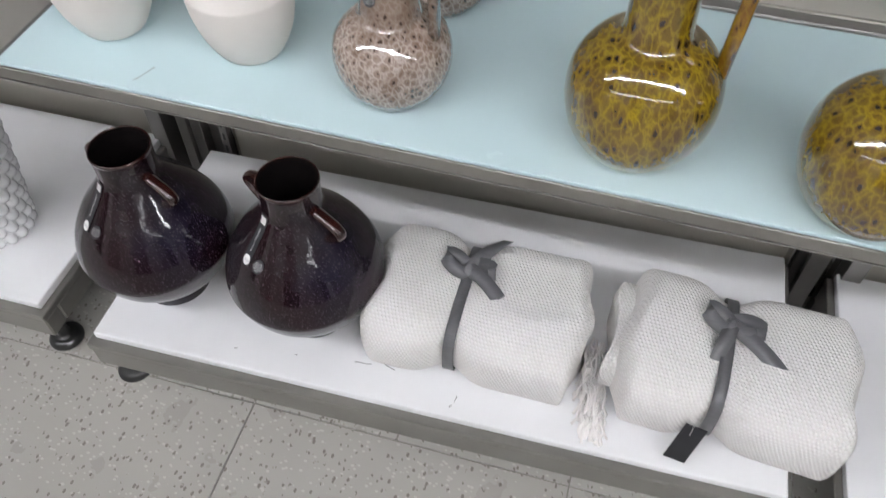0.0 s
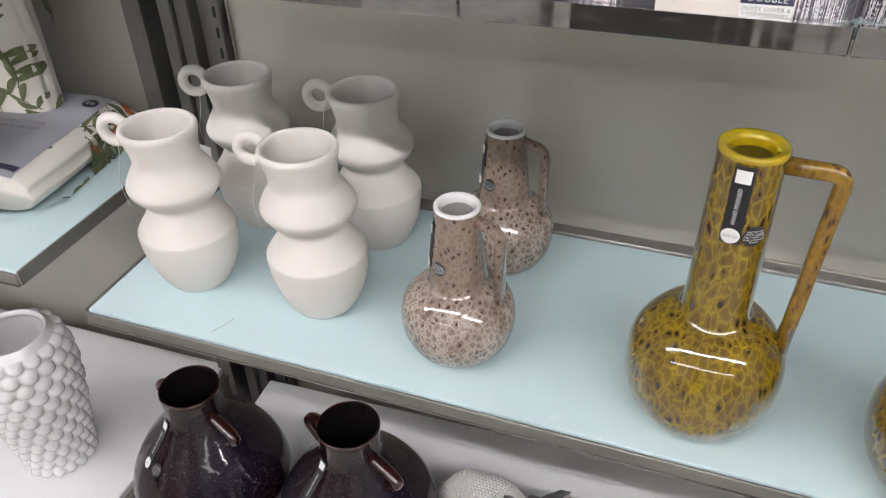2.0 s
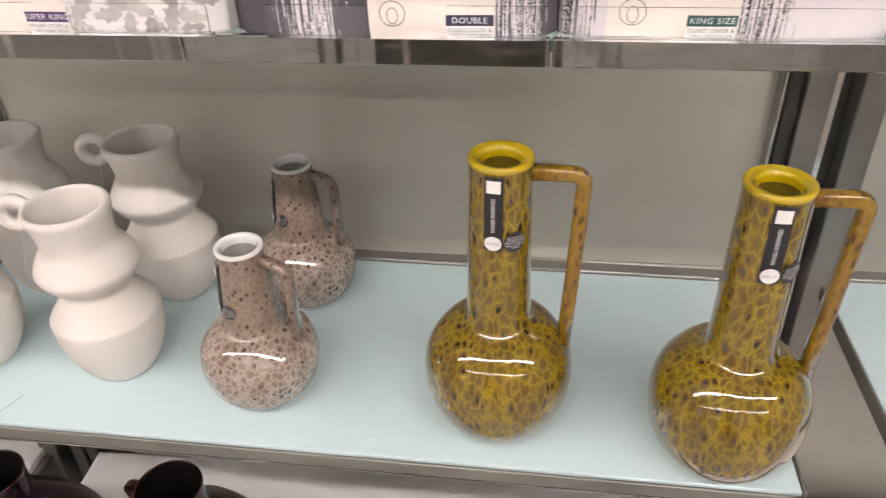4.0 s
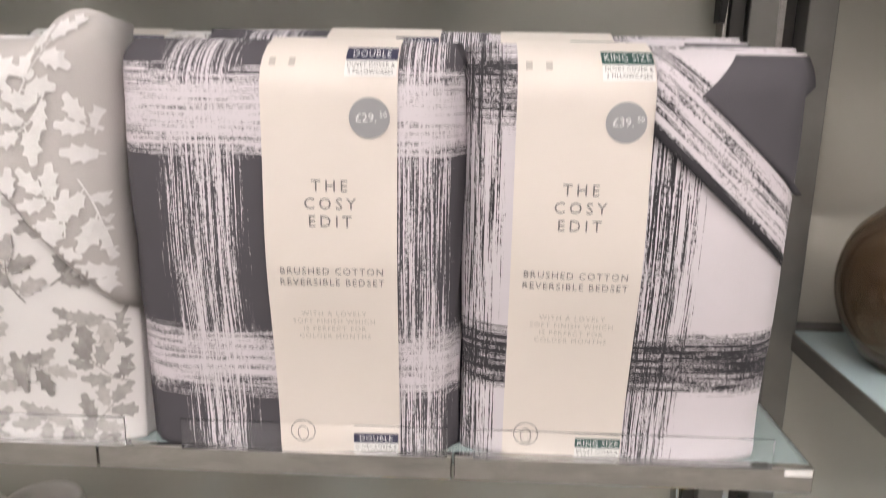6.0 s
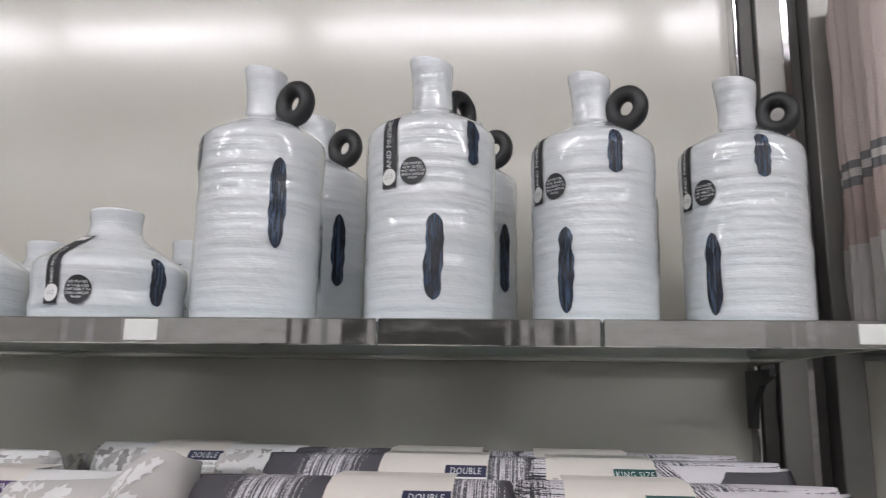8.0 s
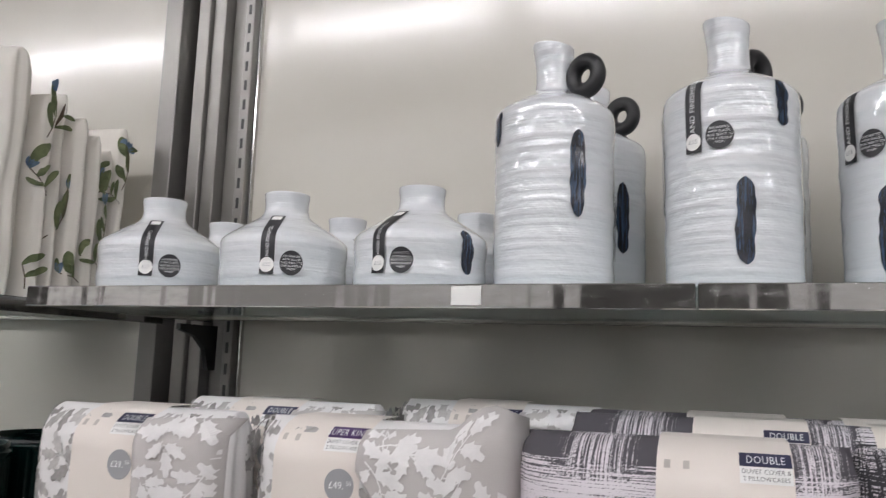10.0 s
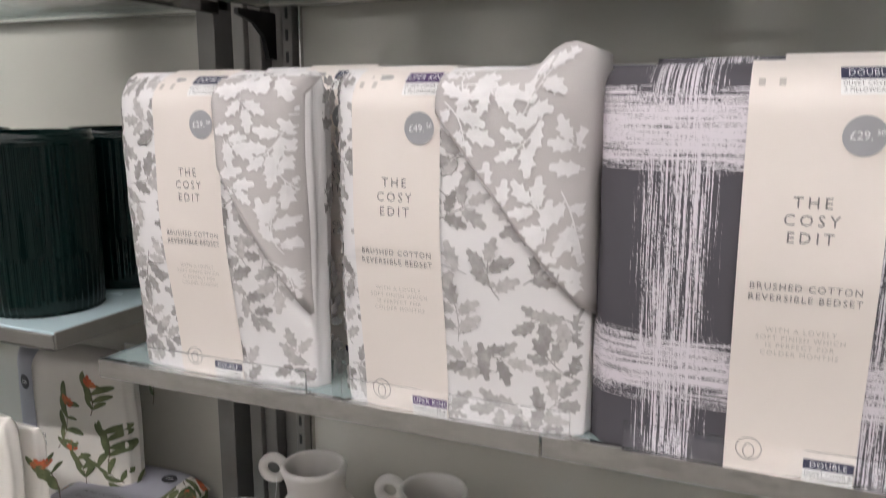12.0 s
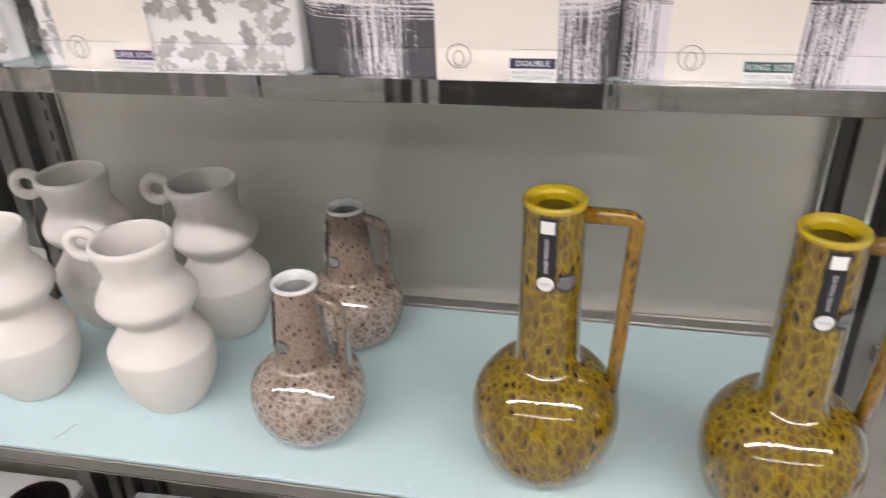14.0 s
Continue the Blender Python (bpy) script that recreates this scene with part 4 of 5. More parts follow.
def leaf(bm, fit, u, v, ang, size, lobes=3.2, fat=0.30, keep=None):
    """A lobed leaf laid on a surface, cut off where keep ends it."""
    n = 22 if lobes else 9
    c, sn = math.cos(ang), math.sin(ang)
    rows = []
    for k in range(n + 1):
        t = k / n
        swell = math.sin(math.pi * min(1.0, t ** 1.15)) ** 0.7
        if lobes:
            w = size * (0.022 + fat * swell * (0.91 + 0.25 * math.cos(2 * math.pi * (lobes * t - 0.35)))) if t > 0.10 else size * 0.022
        else:
            w = size * (0.05 + fat * swell)
        if k == n:
            w = size * 0.03
        l = size * (t + (0.05 * math.sin(2 * math.pi * lobes * t) if lobes else 0))
        row = []
        for e in (-1, 0, 1):
            bend = 0.06 * size * math.sin(math.pi * t)
            row.append((u + l * c - (e * w + bend) * sn, v + l * sn + (e * w + bend) * c))
        rows.append(row)
    grid = [[bm.verts.new(fit(*q)) for q in row] for row in rows]
    for k in range(n):
        for i in range(2):
            if keep is None or (keep(*rows[k][i]) and keep(*rows[k + 1][i]) and keep(*rows[k][i + 1]) and keep(*rows[k + 1][i + 1])):
                bm.faces.new((grid[k][i], grid[k][i + 1], grid[k + 1][i + 1], grid[k + 1][i]))


def stem(bm, fit, pts, w=0.0007):
    rows = []
    for i, p in enumerate(pts):
        q0, q1 = Vector(pts[max(i - 1, 0)]), Vector(pts[min(i + 1, len(pts) - 1)])
        d = (q1 - q0).normalized()
        rows.append([bm.verts.new(fit(p[0] - d.y * w * e, p[1] + d.x * w * e)) for e in (-1, 1)])
    for a, b in zip(rows, rows[1:]):
        bm.faces.new((a[0], a[1], b[1], b[0]))


def leaf_print(lay, lift, u0, u1, v0, v1, keep, size, rng, gap=1.25):
    """Oak sprigs over a stretch of cloth: a bent stem with leaves fanned round its tip, and a small acorn."""
    bm = bmesh.new()
    done = []
    for _ in range(1500):
        u, v = rng.uniform(u0, u1), rng.uniform(v0, v1)
        if any((u - a) ** 2 + (v - b) ** 2 < (size * gap) ** 2 for a, b in done):
            continue
        done.append((u, v))
        ang, bend = rng.uniform(0, 2 * math.pi), rng.uniform(-0.6, 0.6)
        at = lambda f: (u - size * 1.1 * f * math.cos(ang + bend * f), v - size * 1.1 * f * math.sin(ang + bend * f))
        pts = [at(f) for f in (1, 0.75, 0.5, 0.25, 0)]
        if all(keep(*q) for q in pts):
            stem(bm, lay(lift), pts, 0.0006)
        for k, (f, side) in enumerate(((0.0, 0.0), (0.12, 1), (0.22, -1), (0.62, 1), (0.78, -1))):
            a = ang + side * rng.uniform(0.75, 1.1) + rng.uniform(-0.15, 0.15)
            L = size * rng.uniform(0.70, 1.0)
            leaf(bm, lay(lift + 0.0001 * (k + 1)), *at(f), a, L, 3.4, 0.23, keep)
        q = at(0.55)
        r = size * 0.10
        if keep(q[0] + r * 3, q[1]) and keep(q[0] - r, q[1]) and keep(q[0], q[1] + 2 * r) and keep(q[0], q[1] - 2 * r):
            disc(q[0] + r, q[1], r, lay(lift + 0.0002), 10, bm)
    bmesh.ops.delete(bm, geom=[w for w in bm.verts if not w.link_faces], context="VERTS")
    return bm


def words_on(parent, name, rows, fit, material, spacing=1.0, squeeze=1.0):
    """rows: (text, size, u, v); all of one name go into one part."""
    bm = bmesh.new()
    for text, size, u, v in rows:
        one = lettering(text, size, lambda a, b: fit(a * squeeze + u, b + v), spacing=spacing)
        me = bpy.data.meshes.new("tmp")
        one.to_mesh(me)
        one.free()
        bm.from_mesh(me)
        bpy.data.meshes.remove(me)
    return part(name, bm, material, parent, smooth=False)


def band_with_words(t, p, b0, b1, size_name, price, card):
    """The cream paper sleeve with its printed words."""
    mid = (b0 + b1) / 2
    w = b1 - b0
    sq = min(1.0, w / 0.103)
    sleeve = part("paper_band", sheet(b0, b1, 0.001, p.h + 0.05, p.lay(0.0022), 10, 44), M["cream_card"], t, "cream paper sleeve with printed words")
    on = p.lay(0.0030)
    words_on(sleeve, "title", [("THE", 0.0128, mid, 0.2445), ("COSY", 0.0128, mid, 0.2305), ("EDIT", 0.0128, mid, 0.2165)], on, M["ink_dark"], 1.4, sq)
    words_on(sleeve, "subtitle", [("BRUSHED COTTON", 0.0080, mid, 0.1755), ("REVERSIBLE BEDSET", 0.0080, mid, 0.1660)], on, M["ink_dark"], 1.22, sq)
    words_on(sleeve, "small_print", [("WITH A LOVELY", 0.0062, mid, 0.138), ("SOFT FINISH WHICH", 0.0062, mid, 0.131), ("IS PERFECT FOR", 0.0062, mid, 0.124), ("COLDER MONTHS", 0.0062, mid, 0.117)], on, M["ink_pale"], 1.2, sq)
    dot = part("price_disc", disc(b1 - 0.021, 0.297, 0.0155, on), M["ink_grey"], sleeve, "grey printed price disc")
    words_on(sleeve, "price", [(price, 0.0095, b1 - 0.0235, 0.297), ("50", 0.0058, b1 - 0.0105, 0.2995)], p.lay(0.0038), M["ink_white"])
    part("mark", sheet(b0 + 0.006, b0 + 0.026, 0.3345, 0.3405, on, 4, 2, keep=lambda u, v: int((u - b0) / 0.0035) % 2 == 0), M["ink_pale"], sleeve)
    bm = bmesh.new()
    cx, cy = b0 + 0.020, 0.024
    for r in (0.0105, 0.0045):
        pts = [(cx + r * math.cos(2 * math.pi * k / 24), cy + r * math.sin(2 * math.pi * k / 24) * (1.0 if r > 0.008 else 1.5) - (0 if r > 0.008 else 0.002)) for k in range(25)]
        stem(bm, on, pts, 0.0004)
    part("round_emblem", bm, M["ink_dark"], sleeve, smooth=False)
    for name, z in (("top_label", p.h - 0.010), ("bottom_label", 0.018)):
        lab = part(name, sheet(b1 - 0.040, b1 - 0.001, z - 0.0045, z + 0.0045, on, 6, 3), card, sleeve, "small dark size label")
        words_on(sleeve, name + "_words", [(size_name, 0.0072, b1 - 0.0205, z)], p.lay(0.0038), M["ink_white"], 1.1)
        part(name + "_lower", sheet(b1 - 0.040, b1 - 0.001, z - 0.0165, z - 0.0048, on, 6, 3), M["white_card"], sleeve)
        words_on(sleeve, name + "_note", [("DUVET COVER &", 0.0046, b1 - 0.0205, z - 0.0080), ("2 PILLOWCASES", 0.0046, b1 - 0.0205, z - 0.0130)], p.lay(0.0038), M["ink_dark"], 1.05)
    return sleeve


def fold_patch(t, p, material, pts, lift=0.006, name="folded_corner", label="", tip=0.0):
    """A turned-back corner of cloth: a thick triangle or quad laid on the front."""
    bm = bmesh.new()
    a, b, c, d = [Vector(q) for q in pts]
    n = 14
    lay_hi, lay_lo = p.lay(lift), p.lay(0.0015)
    top, low = [], []
    for j in range(n + 1):
        s_ = j / n
        l, r = a.lerp(d, s_), b.lerp(c, s_)
        rowt, rowl = [], []
        for i in range(n + 1):
            q = l.lerp(r, i / n)
            z_up = tip * max(0.0, 1 - ((i / n - 0.84) / 0.22) ** 2) * (1 - s_) ** 2
            e = lay_hi(q.x, min(q.y, p.h))
            wav = 0.0012 * noise.noise((q.x * 30, q.y * 30, p.seed))
            rowt.append(bm.verts.new((e.x, e.y + wav, e.z + z_up)))
            f = lay_lo(q.x, min(q.y, p.h))
            rowl.append(bm.verts.new((f.x, f.y, f.z + z_up)))
        top.append(rowt)
        low.append(rowl)
    for j in range(n):
        for i in range(n):
            bm.faces.new((top[j][i], top[j][i + 1], top[j + 1][i + 1], top[j + 1][i]))
    edge = [(0, i) for i in range(n)] + [(i, n) for i in range(n)] + [(n, n - i) for i in range(n)] + [(n - i, 0) for i in range(n)]
    for k in range(len(edge)):
        (j0, i0), (j1, i1) = edge[k], edge[(k + 1) % len(edge)]
        bm.faces.new((top[j0][i0], low[j0][i0], low[j1][i1], top[j1][i1]))
    bmesh.ops.remove_doubles(bm, verts=bm.verts, dist=1e-6)
    bmesh.ops.recalc_face_normals(bm, faces=bm.faces)
    return part(name, bm, material, t, label)


PACK_H = 0.354
rng = random.Random(5)


def plaid_pack(x, y, w, band, size_name, price, card, dark):
    label = "charcoal plaid brushed cotton bedding pack in cream paper sleeve" if dark else "blush and charcoal plaid bedding pack with a folded corner"
    t = thing("bedding_pack", label, "bedding pack", (x, y, Z["mid"]), "bedding packs")
    p = Pack(w, PACK_H, 0.030, 0.060, x * 7)
    part("folded_cloth", p.body(), M["plaid_dark" if dark else "plaid_light"], t)
    if not dark:
        fold_patch(t, p, M["plaid_fold"], [(band[1], PACK_H - 0.002), (0.131, PACK_H - 0.004), (0.131, 0.180), (band[1], 0.288)], 0.005, tip=0.0)
        fold_patch(t, p, M["fold_dark"], [(0.072, PACK_H - 0.006), (0.1325, PACK_H - 0.006), (0.1325, 0.238), (0.042, 0.318)], 0.0062, "folded_border", "charcoal border of the folded corner")
    band_with_words(t, p, *band, size_name, price, card)
    return t, p




def leafy_pack(x, y, w, band, size_name, price, card, tipped):
    t = thing("bedding_pack", "white bedding pack with grey leaf print" + (" and peaked folded corner" if tipped else " in cream sleeve"), "bedding pack", (x, y, Z["mid"]), "bedding packs")
    p = Pack(w, PACK_H, 0.030, 0.054, x * 7)
    part("folded_cloth", p.body(), M["leaf_white"], t)
    W = w / 2
    b0, b1 = band
    if tipped:
        quad = [(b1 - 0.002, PACK_H - 0.006), (W - 0.001, PACK_H), (W + 0.002, 0.122), (b1 - 0.002, 0.312)]
    else:
        quad = [(b1 - 0.002, PACK_H - 0.008), (W - 0.004, PACK_H - 0.006), (W - 0.004, 0.090), (b1 + 0.002, 0.252)]
    def under(u, v):
        f = (u - quad[3][0]) / (quad[2][0] - quad[3][0])
        return quad[3][1] + (quad[2][1] - quad[3][1]) * f
    fold_patch(t, p, M["leaf_grey"], quad, 0.0095, label="beige folded corner with white leaves", tip=0.022 if tipped else 0.0)
    front = lambda u, v: 0.003 < v < PACK_H - 0.003 and -W - 0.02 < u < W + 0.075 and not (W * 0.965 < u < W + 0.012)
    part("grey_leaf_print", leaf_print(p.lay, 0.0009, -W - 0.02, W + 0.08, 0.0, PACK_H, front, 0.032, rng, 1.24), M["print_grey"], t, "watercolour grey oak leaf print", smooth=False)["kind"] = "stuff"
    def raised(lift):
        place = p.lay(lift)
        def at(u, v):
            e = place(u, v)
            if tipped:
                f = (u - quad[3][0]) / (quad[2][0] - quad[3][0])
                e.z += 0.022 * max(0.0, 1 - ((f - 0.84) / 0.22) ** 2) * min(max((v - under(u, v)) / (PACK_H - under(u, v)), 0.0), 1.0) ** 2
            return e
        return at
    turned = lambda u, v: b1 + 0.001 < u < W - 0.004 and under(u, v) + 0.003 < v < PACK_H - 0.004
    part("white_leaf_print", leaf_print(raised, 0.0112, b1, W, 0.1, PACK_H, turned, 0.033, rng, 1.22), M["print_white"], t, "white oak leaf print", smooth=False)["kind"] = "stuff"
    band_with_words(t, p, b0, b1, size_name, price, card)
    return t, p


p3, _ = plaid_pack(0.164, 0.0, 0.278, (-0.015, 0.089), "DOUBLE", "£29.", M["navy_card"], True)
p4, _ = plaid_pack(0.437, 0.006, 0.268, (-0.094, 0.009), "KING SIZE", "£39.", M["green_card"], False)
p1, _ = leafy_pack(-0.413, 0.010, 0.258, (-0.053, 0.036), "DOUBLE", "£29.", M["navy_card"], False)
p2, _ = leafy_pack(-0.111, 0.0, 0.268, (-0.101, -0.005), "SUPER KING", "£49.", M["purple_card"], True)
for src, rows in ((p3, ((0.190, 0.118), (0.180, 0.232))), (p4, ((0.428, 0.122), (0.420, 0.236))), (p1, ((-0.300, 0.118), (-0.060, 0.236)))):
    for x, y in rows:
        copy_thing(src, pose(x, y, Z["mid"], 0, 0, rng.uniform(-1.5, 1.5)) @ Matrix.Diagonal((1, 1, rng.uniform(1.022, 1.036), 1)))

# clear acrylic stops along the front of the middle shelf
for x0, x1 in ((-0.545, -0.285), (-0.240, 0.010), (0.060, 0.295), (0.318, 0.575)):
    t = thing("shelf_stop", "clear acrylic stop along the shelf front", "shelf stop", ((x0 + x1) / 2, -0.034, Z["mid"] + 0.0022), "acrylic stops")
    w = (x1 - x0) / 2
    g = part("front_plate", boxed(-w, w, -0.0012, 0.0012, 0, 0.028, 0.0004, 1), M["acrylic"], t, smooth=False)
    g.visible_shadow = False
    g = part("foot_plate", boxed(-w, w, 0.0014, 0.010, 0, 0.0018, 0.0004, 1), M["acrylic"], t, smooth=False)
    g.visible_shadow = False

# ---------------------------------------------------------------- knitted throws on the deck
m, nt, b = base("white_knit", (0.72, 0.70, 0.68), 0.95, spec=0.1)
sep = nt.nodes.new("ShaderNodeSeparateXYZ")
nt.links.new(coords(nt, (1, 1, 1), "UV"), sep.inputs[0])
st = calc(nt, "SINE", calc(nt, "MULTIPLY", sep.outputs[1], 2 * math.pi))
row = calc(nt, "FLOOR", sep.outputs[1])
sh = calc(nt, "ADD", sep.outputs[0], calc(nt, "MULTIPLY", calc(nt, "MODULO", row, 2.0), 0.5))
st2 = calc(nt, "SINE", calc(nt, "MULTIPLY", sh, 2 * math.pi))
h = calc(nt, "MULTIPLY", calc(nt, "ADD", calc(nt, "MULTIPLY", st2, 0.5), 0.5), calc(nt, "ABSOLUTE", calc(nt, "SINE", calc(nt, "MULTIPLY", sep.outputs[1], math.pi))))
h = calc(nt, "ADD", h, calc(nt, "MULTIPLY", noise_tex(nt, coords(nt), 500.0), 0.3))
# Hollows between stitches painted slightly darker, as crease shade in the colour.
nt.links.new(mix(nt, h, (0.80, 0.775, 0.75), (0.89, 0.87, 0.85)), b.inputs["Base Color"])
bump(nt, b, h, 0.9, 0.0024)
M["knit"] = m
m, nt, b = base("grey_satin", (0.11, 0.11, 0.115), 0.38, spec=0.6)
f = noise_tex(nt, coords(nt, (60, 900, 60)), 1.0, 2.0)
nt.links.new(mix(nt, f, (0.085, 0.085, 0.09), (0.14, 0.14, 0.145)), b.inputs["Base Color"])
M["ribbon"] = m
M["fringe"] = fabric("fringe_yarn", (0.74, 0.71, 0.69), (0.80, 0.77, 0.75), 500.0)


def knit_roll(w, d, h, seed, x_pinch):
    """A folded knitted throw, gathered where the ribbon ties it; UVs count the stitches."""
    bm = bmesh.new()
    uv = bm.loops.layers.uv.new("UVMap")
    nx, na = 72, 96
    sec = squarish(1.0, 1.0, na, 3.4)
    arc = [0.0]
    for k in range(na):
        p, q = sec[k], sec[(k + 1) % na]
        arc.append(arc[-1] + math.hypot((p[0] - q[0]) * d / 2, (p[1] - q[1]) * h / 2))
    rings, xs = [], []
    for i in range(nx + 1):
        t = i / nx
        x = w * (t - 0.5)
        g = math.exp(-((x - x_pinch) / 0.036) ** 2)
        e = max(0.0, abs(t - 0.5) * 2 - 0.86) / 0.14
        k = (1 - 0.22 * g) * (math.sqrt(max(1 - e * e * 0.55, 0.05)))
        swell = 1 + 0.05 * noise.noise((x * 6, seed, 0))
        ring = []
        for a, b_ in sec:
            y = a * d / 2 * k * swell
            z = h / 2 + b_ * h / 2 * k * swell * (1 + 0.10 * noise.noise((x * 5, a * 1.3, seed + 4)))
            if b_ < -0.2:
                z = h / 2 + b_ * h / 2 * (0.4 + 0.6 * k) + 0.0
            z = max(z, 0.001)
            sag = 0.012 * math.sin(y * 40 + seed) * (0.3 + e)
            ring.append(bm.verts.new((x + sag * 0.6 + 0.004 * noise.noise((y * 9, z * 9, seed)), y, z)))
        rings.append(ring)
        xs.append(x)
    for i in range(nx):
        for k in range(na):
            f = bm.faces.new((rings[i][k], rings[i + 1][k], rings[i + 1][(k + 1) % na], rings[i][(k + 1) % na]))
            for loop, (ii, kk) in zip(f.loops, ((i, k), (i + 1, k), (i + 1, k + 1), (i, k + 1))):
                loop[uv].uv = (xs[ii] / 0.0062, arc[kk] / 0.0066)
    bm.faces.new(rings[0])
    bm.faces.new(rings[-1][::-1])
    bmesh.ops.recalc_face_normals(bm, faces=bm.faces)
    return bm


def strap(points, width, up, thick=0.0006):
    return sweep(points, [(-width / 2, -thick), (width / 2, -thick), (width / 2, thick), (-width / 2, thick)], up=up)


def throw(x, y, turn, w, d, h, xp, seed, tails, tag, knot_y):
    t = thing("knitted_throw", "folded white knitted throw tied with a grey satin ribbon", "throw", (x, y, deck_z(x) + 0.001), "knitted throws", turn=turn)
    part("folded_knit", knit_roll(w, d, h, seed, xp), M["knit"], t)
    part("inner_fold", knit_roll(0.03, d * 0.7, h * 0.72, seed + 3, 1.0), M["knit"], t).matrix_basis = pose(-w / 2 - 0.006, 0.02, 0.001)
    rim = squarish(d / 2 * 0.865, h / 2 * 0.865, 40, 3.4)
    loop = [(xp, a, h / 2 + b) for a, b in rim]
    band = [Vector(p) for p in loop]
    part("ribbon_band", sweep(band, [(-0.0095, -0.0008), (0.0095, -0.0008), (0.0095, 0.0008), (-0.0095, 0.0008)], closed=True, up=(1, 0, 0)), M["ribbon"], t, "grey satin ribbon round the middle")
    kz = h * 0.925
    part("knot", lathe(smooth_profile([(0, -0.009), (0.011, -0.007), (0.0135, 0.0), (0.011, 0.007), (0, 0.010)], 4), 20), M["ribbon"], t).matrix_basis = pose(xp, knot_y, kz + 0.004, 20, 30, 0)
    for s in (-1, 1):
        pts = []
        for k in range(15):
            a = math.pi * 2 * k / 14
            pts.append((xp + s * 0.024 * (1 - math.cos(a)) * 0.9, knot_y + s * 0.004 + 0.013 * math.sin(a) - 0.006 * s * (1 - math.cos(a)), kz + 0.006 + 0.011 * (1 - math.cos(a)) * 0.8))
        part("bow_loop", strap(pts, 0.023, (0.1, 0.85, 0.53)), M["ribbon"], t)
    for dx, dy, dz in tails:
        pts = [(xp + dx * f, knot_y + dy * f, kz + 0.008 + dz * f * f + 0.010 * math.sin(math.pi * f)) for f in [k / 10 for k in range(11)]]
        part("ribbon_tail", strap(pts, 0.024, (1, 0.6, 0) if abs(dy) > abs(dx) else (0.2, 1, 0.5)), M["ribbon"], t)
    if tag:
        bm = boxed(-0.020, 0.020, -0.0008, 0.0008, -0.034, 0.034, 0.0003, 1)
        o = part("swing_tag", bm, M["black_card"], t, "dark grey card swing tag", smooth=False)
        o.matrix_basis = pose(*tag, -28, 24, 10)
        g = part("tag_string", sweep([(tag[0] + 0.003 * k, tag[1] + 0.012 * k, tag[2] + 0.028 + 0.010 * k) for k in range(5)], oval(0.0005, 0.0005, 6)), M["fringe"], t)
    return t


throw(0.083, 0.052, 0, 0.362, 0.255, 0.148, -0.030, 2.0, [(0.062, -0.050, 0.002), (0.050, 0.075, 0.002)], None, 0.030)
throw(0.502, 0.046, -4, 0.352, 0.262, 0.155, -0.022, 6.0, [(0.105, -0.085, -0.012), (-0.020, -0.088, -0.030)], (-0.046, -0.139, 0.048), 0.030)

# loose fringe between the two throws
t = thing("yarn_fringe", "loose pale yarn fringe of a throw on the deck", "fringe", (0.292, -0.005, deck_z(0.292)), kind="stuff")
bm = bmesh.new()
for k in range(210):
    y0 = rng.uniform(-0.060, 0.085)
    a = rng.uniform(-0.6, 0.6)
    L = rng.uniform(0.028, 0.055)
    x0 = rng.uniform(-0.012, 0.022) - y0 * 0.12
    z0 = rng.uniform(0.002, 0.035) * (1.0 if y0 > -0.02 else 0.4)
    pts = [(x0 + L * f * math.sin(a) * 0.4 + 0.003 * math.sin(9 * f + k), y0 - L * f * math.cos(a), max(0.0025, z0 * (1 - f))) for f in (0, 0.25, 0.5, 0.75, 1)]
    sweep(pts, oval(0.0026, 0.0026, 5), up=(0, 0, 1), bm=bm)
part("yarn", bm, M["fringe"], t)

# ---------------------------------------------------------------- the bay on the left
def ribbed(a, r, z):
    k = 1 + (0.012 * math.cos(a * 48) if r > 0.07 else 0)
    return (r * k * math.cos(a), r * k * math.sin(a), z)


for x, y in ((-0.838, 0.105), (-0.852, 0.292), (-1.030, 0.120)):
    t = thing("ribbed_vase", "dark green ribbed glass cylinder vase", "vase", (x, y, 1.2505), "green ribbed vases")
    part("body", lathe(smooth_profile([(0, 0.002), (0.074, 0.0), (0.080, 0.006), (0.083, 0.03), (0.084, 0.12), (0.084, 0.22), (0.0845, 0.246)], 4), 192, ribbed), M["green_glass"], t)
    part("rim", lathe(smooth_profile([(0.0845, 0.246), (0.0855, 0.252), (0.083, 0.255), (0.079, 0.25), (0.079, 0.05), (0, 0.03)], 4), 96), M["green_glass"], t)

t = thing("bobble_vase", "glossy white bobble textured ceramic vase on the deck", "vase", (-0.905, 0.045, Z["deck"]))
prof = smooth_profile([(0, 0.003), (0.062, 0.0), (0.068, 0.006), (0.073, 0.05), (0.086, 0.13), (0.098, 0.21), (0.100, 0.265), (0.092, 0.305), (0.078, 0.325), (0.072, 0.330), (0.067, 0.322), (0.075, 0.30), (0.08, 0.2), (0, 0.06)], 14)
prof = [(r * 0.88, z) for r, z in prof]


def bobbles(a, r, z):
    k = 0.0
    if 0.006 < z < 0.315 and r > 0.0598:
        row = z / 0.0268
        n = 17
        off = (int(row) % 2) * 0.5
        ca = (a / (2 * math.pi) * n + off) % 1.0 - 0.5
        cz = row % 1.0 - 0.5
        q = (ca * 2) ** 2 + (cz * 2) ** 2
        k = 0.0115 * math.sqrt(max(0.0, 1 - q / 0.92))
    return ((r + k) * math.cos(a), (r + k) * math.sin(a), z)


